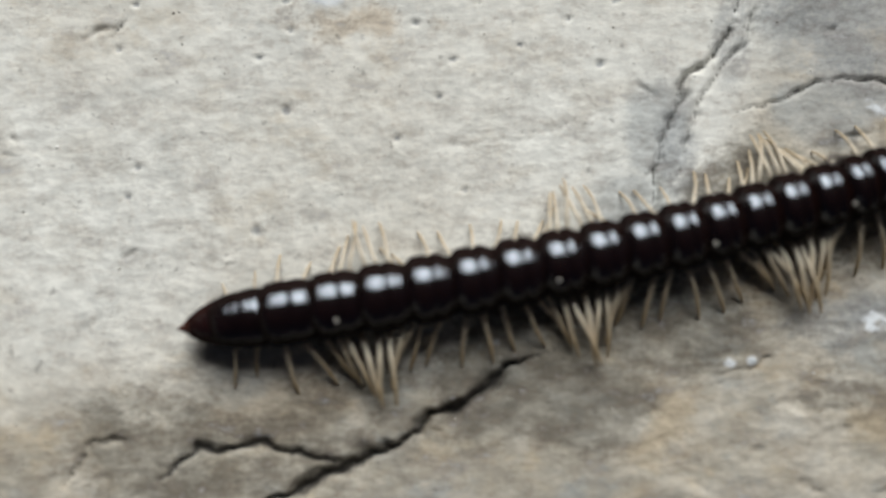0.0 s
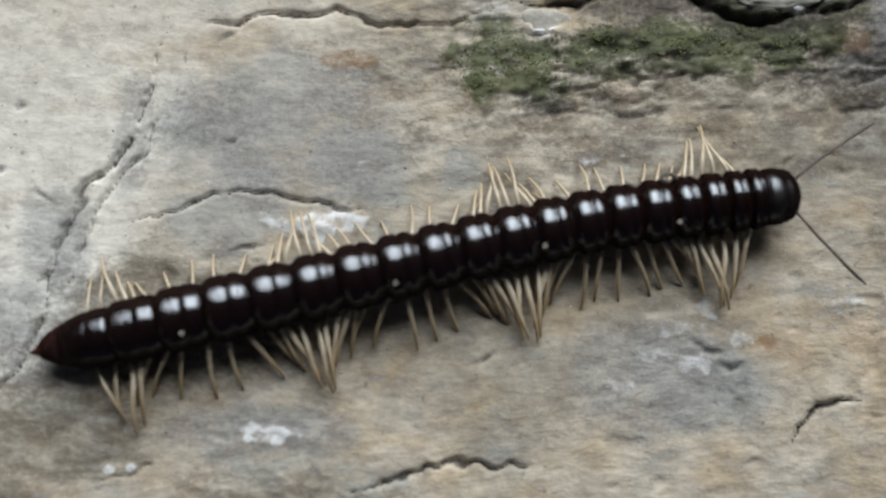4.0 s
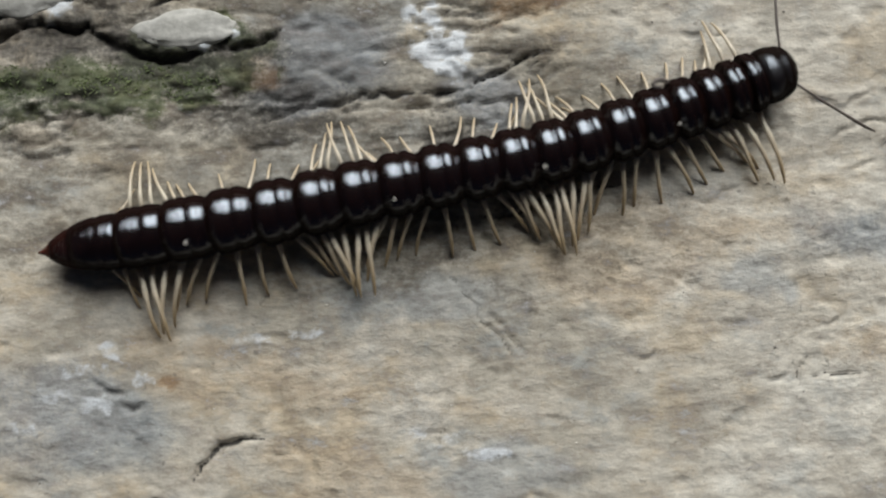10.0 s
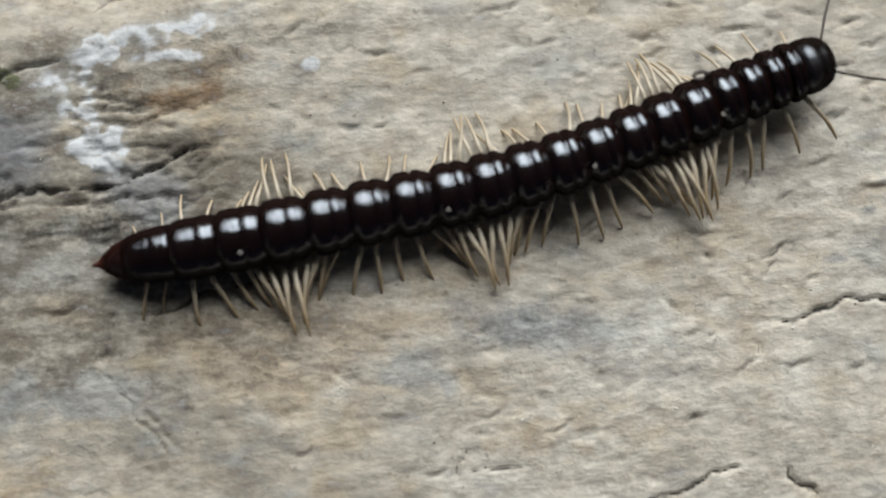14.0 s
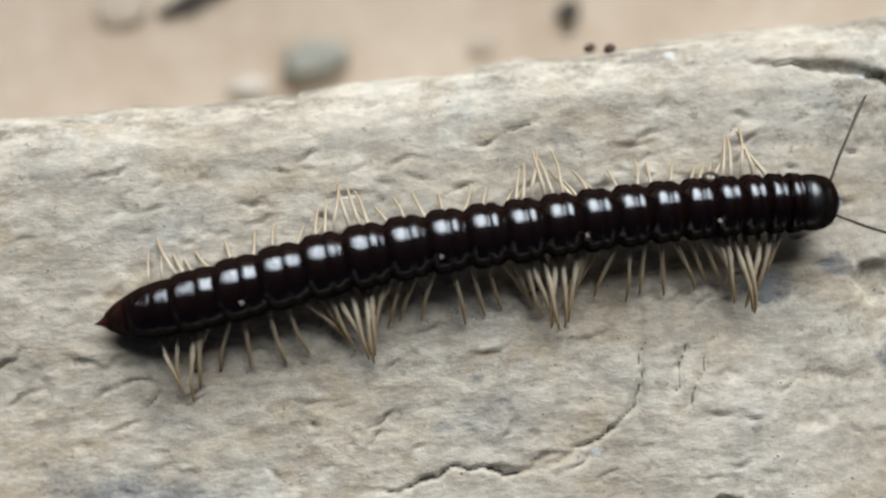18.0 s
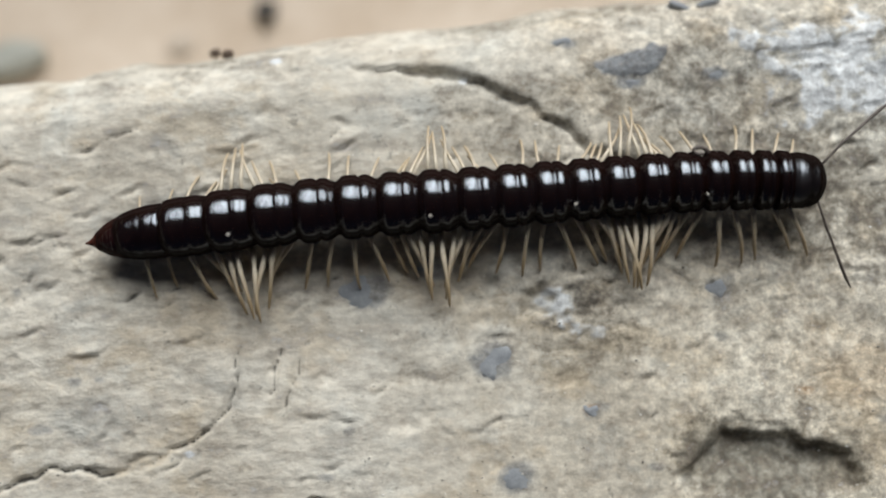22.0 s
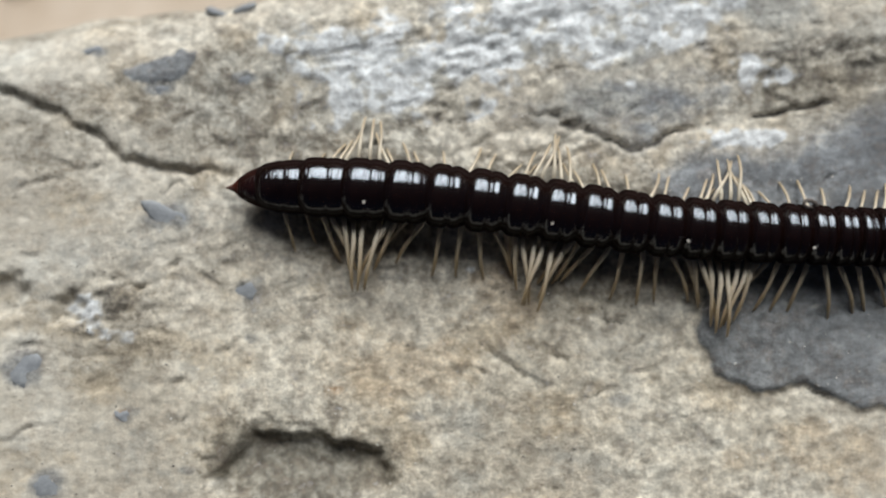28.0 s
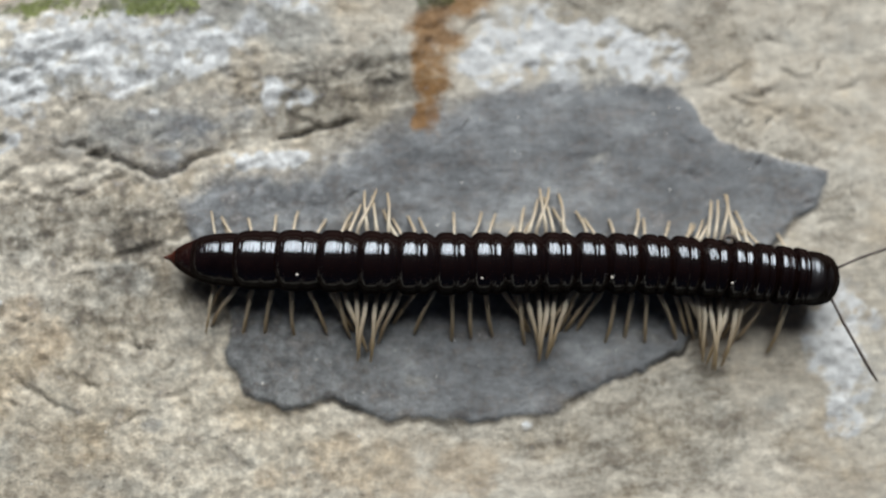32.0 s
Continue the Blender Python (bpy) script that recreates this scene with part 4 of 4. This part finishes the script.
# ---- the millipede ----
TRACK_X0, TRACK_STEP = -40.0, 9.0
TRACK_Y = [-8.8, -7.4, -6.06, -4.72, -3.29, -1.58, 0.39, 2.79, 5.12, 7.68, 10.29, 12.11, 14.27, 16.62, 18.23, 20.27, 22.2, 24.8, 28.0, 30.2, 31.61, 32.7,
           33.23, 34.0, 34.43, 33.86, 32.62, 30.95, 30.09, 29.03, 28.43, 27.6, 26.04, 24.48, 23, 21.5, 20]
TAIL_T = [0, 1, 2.5, 4.5, 6, 8, 9, 11.5, 13, 13.5, 15.5, 17.5, 19, 19.5, 20, 21, 21.5, 22.5, 23, 23.5, 24.5, 25.5, 27.5, 29.5, 30.5, 31, 32]
TAIL_X = [-16.2, -9.2, 3.1, 17.4, 27.2, 41.3, 46.9, 63.4, 73.2, 76.5, 90.4, 103.6, 112.5, 115.5, 118.2, 126.0, 129.2, 136.3, 140.5, 143.9, 150.6, 158.0, 171.2, 184.8, 191.7, 195.3, 203.0]
HEAD_T = [0, 1, 2.5, 4.5, 6, 7, 8, 9, 9.5, 10, 10.5, 11, 11.5, 12, 12.3, 13, 13.5, 15.5, 16.5, 17, 17.5, 18, 19, 19.5, 20, 21, 21.5, 22.5, 23, 23.5, 24.5, 25.5, 27.5, 29.5, 30.5, 31.3, 32]
TAIL_SWING_T = [0, 15.5, 17.3, 18, 19, 20, 21, 21.5, 22.5, 24, 25.5, 27.5, 29.5, 30.5, 31, 32]
TAIL_SWING = [0, -0.2, 0.8, 1.6, 1.0, 0.2, 0.7, 0.2, -0.3, 0.3, 0, 0.2, -0.4, -1.2, -1.4, -0.4]
HEAD_SWING = [0.6, 0, 1.8, -1.7, 0.6, 0.9, -0.9, 0.3, 1.2, 2.0, -0.4, -2.1, -3.0, -2.3, -1.2, 0.6, 1.6, 0.1, 1.0, 2.5, 0.9, -0.5, -1.6, -1.0, 0.2, 2.3, 1.3, -0.5, 1.4, 1.2, 0.8, -0.5, 1.2, -0.2, 1.2, -0.4, -0.2]
MID_T = [0, 9, 10, 11, 12, 13, 13.5, 15.5, 18, 19, 20, 32]
MID_SWING = [0, 0, -0.8, 0.3, -0.4, -0.9, -0.6, 0, 0, -0.4, 0, 0]
WAVE_T = [0, 2.5, 4.5, 6, 9, 11.5, 13, 15.5, 17.5, 19.5, 21.5, 23.5, 25.5, 27.5, 29.5, 30.5, 31, 32]
WAVE_S = [-12.6, -0.9, 7.5, 14.4, 27.8, 38.6, 44.8, 56.4, 64.5, 72.0, 83.0, 89.8, 97.6, 106.6, 113.9, 119.6, 121.4, 125.6]
WAVE_PACE = 12.3
WAVE_LENGTH = 13.0
BODY = 48.7
STRETCH_T = [0, 9, 11.5, 22, 24, 32]
STRETCH = [1.035, 1.035, 1.018, 1.006, 0.968, 0.935]
AXIS_Z = 2.5
RING_LENGTH = [1.9] + [3.08 - 0.07 * k for k in range(15)] + [1.75, 1.6, 1.3, 1.1, 2.25]


GIRTH_S = [0, 0.3, 1.0, 1.9, 3.2, 5.2, 8.0, 12, 24, 36, 44, 49]
GIRTH_R = [0.3, 0.62, 1.06, 1.4, 1.68, 1.87, 1.95, 1.98, 1.97, 1.91, 1.86, 1.8]


def girth(s):
    return 1.04 * float(np.interp(s, GIRTH_S, GIRTH_R))


def smooth_curve(knots_x, knots_y, x, width):
    """Linear interpolation, softened over a width."""
    offs = np.linspace(-1, 1, 9)
    wts = 1 - np.abs(offs) * 0.9
    return sum(w * np.interp(x + o * width, knots_x, knots_y) for o, w in zip(offs, wts)) / wts.sum()


TRACK_FX = np.arange(-38, 280, 0.5)
TRACK_FY = smooth_curve(TRACK_X0 + TRACK_STEP * np.arange(len(TRACK_Y)), TRACK_Y, TRACK_FX, 7.0)
TRACK_S = np.concatenate([[0], np.cumsum(np.hypot(np.diff(TRACK_FX), np.diff(TRACK_FY)))])


def body_place(t, s):
    """Place and heading of the body's axis at s millimetres from the tail tip."""
    s = s * np.interp(t, STRETCH_T, STRETCH)

    def at(q):
        base = np.interp(np.interp(t, TAIL_T, TAIL_X), TRACK_FX, TRACK_S) + q
        x, y = np.interp(base, TRACK_S, TRACK_FX), np.interp(base, TRACK_S, TRACK_FY)
        swing = smooth_curve(HEAD_T, HEAD_SWING, np.array([t]), 0.25)[0]
        y += swing * max(0.0, (q - 26) / (BODY - 26)) ** 2
        y += np.interp(t, MID_T, MID_SWING) * math.sin(math.pi * min(1.0, max(0.0, q / BODY)))
        y += np.interp(t, TAIL_SWING_T, TAIL_SWING) * max(0.0, 1 - q / 28)
        return x, y
    (ax, ay), (bx, by) = at(s - 0.7), at(s + 0.7)
    return (ax + bx) / 2, (ay + by) / 2, math.degrees(math.atan2(by - ay, bx - ax))


def lathe(profile, sides=24, squash=0.94):
    bm = bmesh.new()
    rings = []
    for x, r in profile:
        ring = []
        for k in range(sides):
            a = 2 * math.pi * k / sides
            ring.append(bm.verts.new((x * MM, r * math.cos(a) * MM, r * math.sin(a) * squash * MM)))
        rings.append(ring)
    for a, b in zip(rings[:-1], rings[1:]):
        for k in range(sides):
            bm.faces.new((a[k], b[k], b[(k + 1) % sides], a[(k + 1) % sides]))
    bm.faces.new(rings[0])
    bm.faces.new(list(reversed(rings[-1])))
    bmesh.ops.recalc_face_normals(bm, faces=bm.faces)
    return bm


def tube(points, radii, sides=7):
    """A tapered tube through points in millimetres."""
    bm = bmesh.new()
    rings = []
    for k, (p, r) in enumerate(zip(points, radii)):
        p = Vector(p)
        d = (Vector(points[min(k + 1, len(points) - 1)]) - Vector(points[max(k - 1, 0)])).normalized()
        q = d.to_track_quat('Z', 'Y')
        rings.append([bm.verts.new((p + q @ Vector((r * math.cos(2 * math.pi * j / sides), r * math.sin(2 * math.pi * j / sides), 0))) * MM) for j in range(sides)])
    for a, b in zip(rings[:-1], rings[1:]):
        for j in range(sides):
            bm.faces.new((a[j], a[(j + 1) % sides], b[(j + 1) % sides], b[j]))
    bm.faces.new(rings[0])
    bm.faces.new(rings[-1])
    bmesh.ops.recalc_face_normals(bm, faces=bm.faces)
    return bm


LEG_SHAPE = [(0, 0, 0), (0, 0.6, 0.12), (0, 1.2, 0.2), (0, 1.75, 0.2), (0, 2.0, 0.1), (0, 2.7, -0.18), (0, 3.15, -0.42), (0, 3.4, -0.62), (0, 3.9, -1.05), (0, 4.2, -1.36), (0, 4.3, -1.62)]
LEG_GIRTH = [0.23, 0.20, 0.165, 0.20, 0.175, 0.145, 0.13, 0.15, 0.115, 0.09, 0.045]
LEG_BENDS = [0.35, -0.3, 0.1, 0.6, -0.55]

millipede = tagged(new("millipede"), "glossy black millipede with straw-coloured legs crawling along the stone", "millipede")
ring_parts, leg_parts = [], []
s0 = 0.0
leg_meshes = {}
for side in (1, -1):
    for k, bend in enumerate(LEG_BENDS):
        bent = [(0.6 * bend * (y / 4.3) ** 2 - 0.2 * bend * math.sin(y * 1.4), y * side * (0.93 if side > 0 else 1.2) * (1 - 0.04 * (k % 3)), z) for x, y, z in LEG_SHAPE]
        ob = part("leg", tube(bent, [g * (0.76 if side > 0 else 1.0) for g in LEG_GIRTH]), LEG)
        leg_meshes[side, k] = ob.data
        bpy.data.objects.remove(ob)
LAST = len(RING_LENGTH) - 1
for k, length in enumerate(RING_LENGTH):
    mid = s0 + length / 2
    a, c = -length / 2, length / 2
    rad = girth(mid)
    if k == 0:
        prof = [(a + u, girth(u)) for u in (0.3, 0.45, 0.65, 0.9, 1.2, 1.5, 1.9, 2.2)]
        ob = part("tail_segment", lathe(prof), TAILSHELL, millipede, "dark reddish-black tapering tail segment")
        part("tail_tip", lathe([(a - 0.55, 0.05), (a - 0.35, 0.13), (a - 0.12, 0.24), (a + 0.08, 0.4), (a + 0.24, 0.58), (a + 0.4, 0.7), (a + 0.6, 0.68)]), TAIL, ob, "reddish-brown pointed tail tip")
    elif k == LAST:
        prof = [(a - 0.2, rad * 0.86), (a - 0.02, rad * 0.97), (a + 0.4, rad * 1.0), (a + 0.9, rad * 0.985), (a + 0.96, rad * 0.95), (a + 1.3, rad * 0.93), (a + 1.7, rad * 0.82), (a + 2.0, rad * 0.62), (c, rad * 0.32), (c + 0.08, 0.05)]
        ob = part("head", lathe(prof), HEADSHELL, millipede, "rounded dark brown head")
    else:
        shape = ((-0.06, 0.86), (0.0, 0.885), (0.06, 0.955), (0.11, 1.01), (0.16, 1.04), (0.22, 1.05), (0.32, 1.053), (0.42, 1.048), (0.47, 1.03), (0.51, 0.985), (0.545, 0.98),
                 (0.58, 1.015), (0.61, 1.03), (0.70, 1.027), (0.76, 1.01), (0.82, 0.965), (0.90, 0.905), (0.97, 0.86), (1.05, 0.82))
        calm = min(1.0, 0.15 + k * 0.17)
        prof = [(a + u * length, girth(s0 + u * length) * (1 + (f - 1) * (calm if 0 < u < 1 else 1))) for u, f in shape]
        ob = part("body_segment", lathe(prof), SHELL, millipede)
    ring_parts.append((ob, mid))
    if 1 <= k < LAST:
        for off in ((-0.05, 0.32) if k == 1 else (-0.34, 0.0, 0.33) if k < 16 else (-0.25, 0.25) if k < 18 else (0.0,)):
            for side in (1, -1):
                leg = new("leg", leg_meshes[side, (k * 7 + len(leg_parts) * 3) % 5])
                leg.parent = ob
                if k == 1:
                    leg.scale = (0.75, 0.75, 0.75)
                leg_parts.append((leg, off * length, side, mid + off * length))
    s0 += length
head = ring_parts[-1][0]
# pale beads stand in for white glints at the gland pores
for s_spot in (9.4, 22.6, 32.0, 40.6):
    ring, mid = min(ring_parts, key=lambda r: abs(r[1] - s_spot))
    bm = bmesh.new()
    bmesh.ops.create_icosphere(bm, subdivisions=2, radius=0.1 * MM)
    spot = part("pore_glint", bm, PALESTONE, ring, "tiny pale bead for the glint at a gland pore")
    spot.matrix_basis = pose((s_spot - mid) * MM, -0.52 * girth(s_spot) * MM, 0.84 * girth(s_spot) * MM, 30)
curl_ring, curl_mid = min(ring_parts, key=lambda r: abs(r[1] - 40.5))
bend = [(0.5 * math.cos(0.7 * k), 0.35 * math.sin(0.7 * k) + 0.3 * k / 7, 0.06 * k) for k in range(8)]
curl = part("curled_leg", tube(bend, (0.16, 0.15, 0.15, 0.14, 0.14, 0.13, 0.12, 0.08), 6), FEELER, curl_ring, "small dark curled leg")
curl.matrix_basis = pose((40.5 - curl_mid) * MM, 1.75 * MM, 0.75 * MM)
ANT = [(0, 0, 0), (1.4, 0.1, 0.1), (2.6, 0.15, 0.0), (3.9, 0.1, -0.2), (5.2, 0.05, -0.45), (6.4, -0.05, -0.8), (7.3, -0.2, -1.1)]
feelers = []
for side in (1, -1):
    ob = part("antenna", tube([(x, y * side, z) for x, y, z in ANT], (0.12, 0.085, 0.105, 0.09, 0.115, 0.12, 0.06), 6), FEELER, head)
    feelers.append((ob, side))

FEEL_T = [0, 2.5, 4.5, 6, 8, 9, 10, 11.5, 13, 15.5, 17.5, 20, 21.5, 22, 23.5, 27, 32]
FEEL_LEFT = [40, 40, 30, 65, 25, 55, 70, 39, 57, 60, 62, 75, 35, 40, 75, 40, 25]
FEEL_RIGHT = [-40, -40, -55, -30, -45, -45, -45, -35, -33, -30, -25, -20, -50, -62, -35, -40, -50]


def motions():
    """Keys the crawl: the whole animal, its rings, its legs in waves, and its feelers."""
    ticks = [0.5 * k for k in range(65)]
    rows, ring_rows = [], [[] for _ in ring_parts]
    for t in ticks:
        x, y, turn = body_place(t, 0)
        base = pose(x * MM, y * MM, 0, 0, 0, turn)
        rows.append((t, base))
        back = base.inverted()
        for k, (ob, s) in enumerate(ring_parts):
            x, y, turn = body_place(t, s)
            lift = AXIS_Z - (0.95, 0.6, 0.3, 0.12)[min(k, 3)] * (k < 4)
            ring_rows[k].append((t, back @ pose(x * MM, y * MM, lift * MM, 0, 0, turn)))
    walk(millipede, rows)
    for (ob, s), r in zip(ring_parts, ring_rows):
        walk(ob, r)
    dice = random.Random(5)
    for ob, off, side, s in leg_parts:
        vary, vary2 = dice.uniform(-1, 1), dice.uniform(-0.2, 1)
        r = []
        for k in range(81):
            t = 0.4 * k
            phase = 2 * math.pi * ((np.interp(t, WAVE_T, WAVE_S) - 24) / WAVE_PACE - (s - 24) / WAVE_LENGTH)
            up = max(0.0, math.cos(phase))
            gap = (phase / (2 * math.pi) + 0.5) % 1.0 - 0.5
            gap *= WAVE_LENGTH
            drift = (0.76 + 0.1 * vary2) * gap if abs(gap) < 4.0 else math.copysign(max(0.0, 1 - (abs(gap) - 4.0) / 2.5) * 3.4, gap)
            swing = math.degrees(math.atan2(drift, 4.9 if side > 0 else 5.6))
            r.append((t, pose(off * MM, side * ((-0.1 if side > 0 else 0.3) + 1.35 * up + 0.2 * vary) * MM, -1.05 * MM, side * (9 * up + 4 * vary2), 0, -side * (swing + 3.5 * vary))))
        walk(ob, r)
    for ob, side in feelers:
        r = []
        table = FEEL_LEFT if side > 0 else FEEL_RIGHT
        for k in range(65):
            t = 0.5 * k
            aim = np.interp(t, FEEL_T, table) + 5 * math.sin(4.3 * t + side)
            r.append((t, pose(0.55 * MM, side * 0.6 * MM, -0.3 * MM, 0, 7 * math.sin(2.7 * t + side), aim)))
        walk(ob, r)


motions()
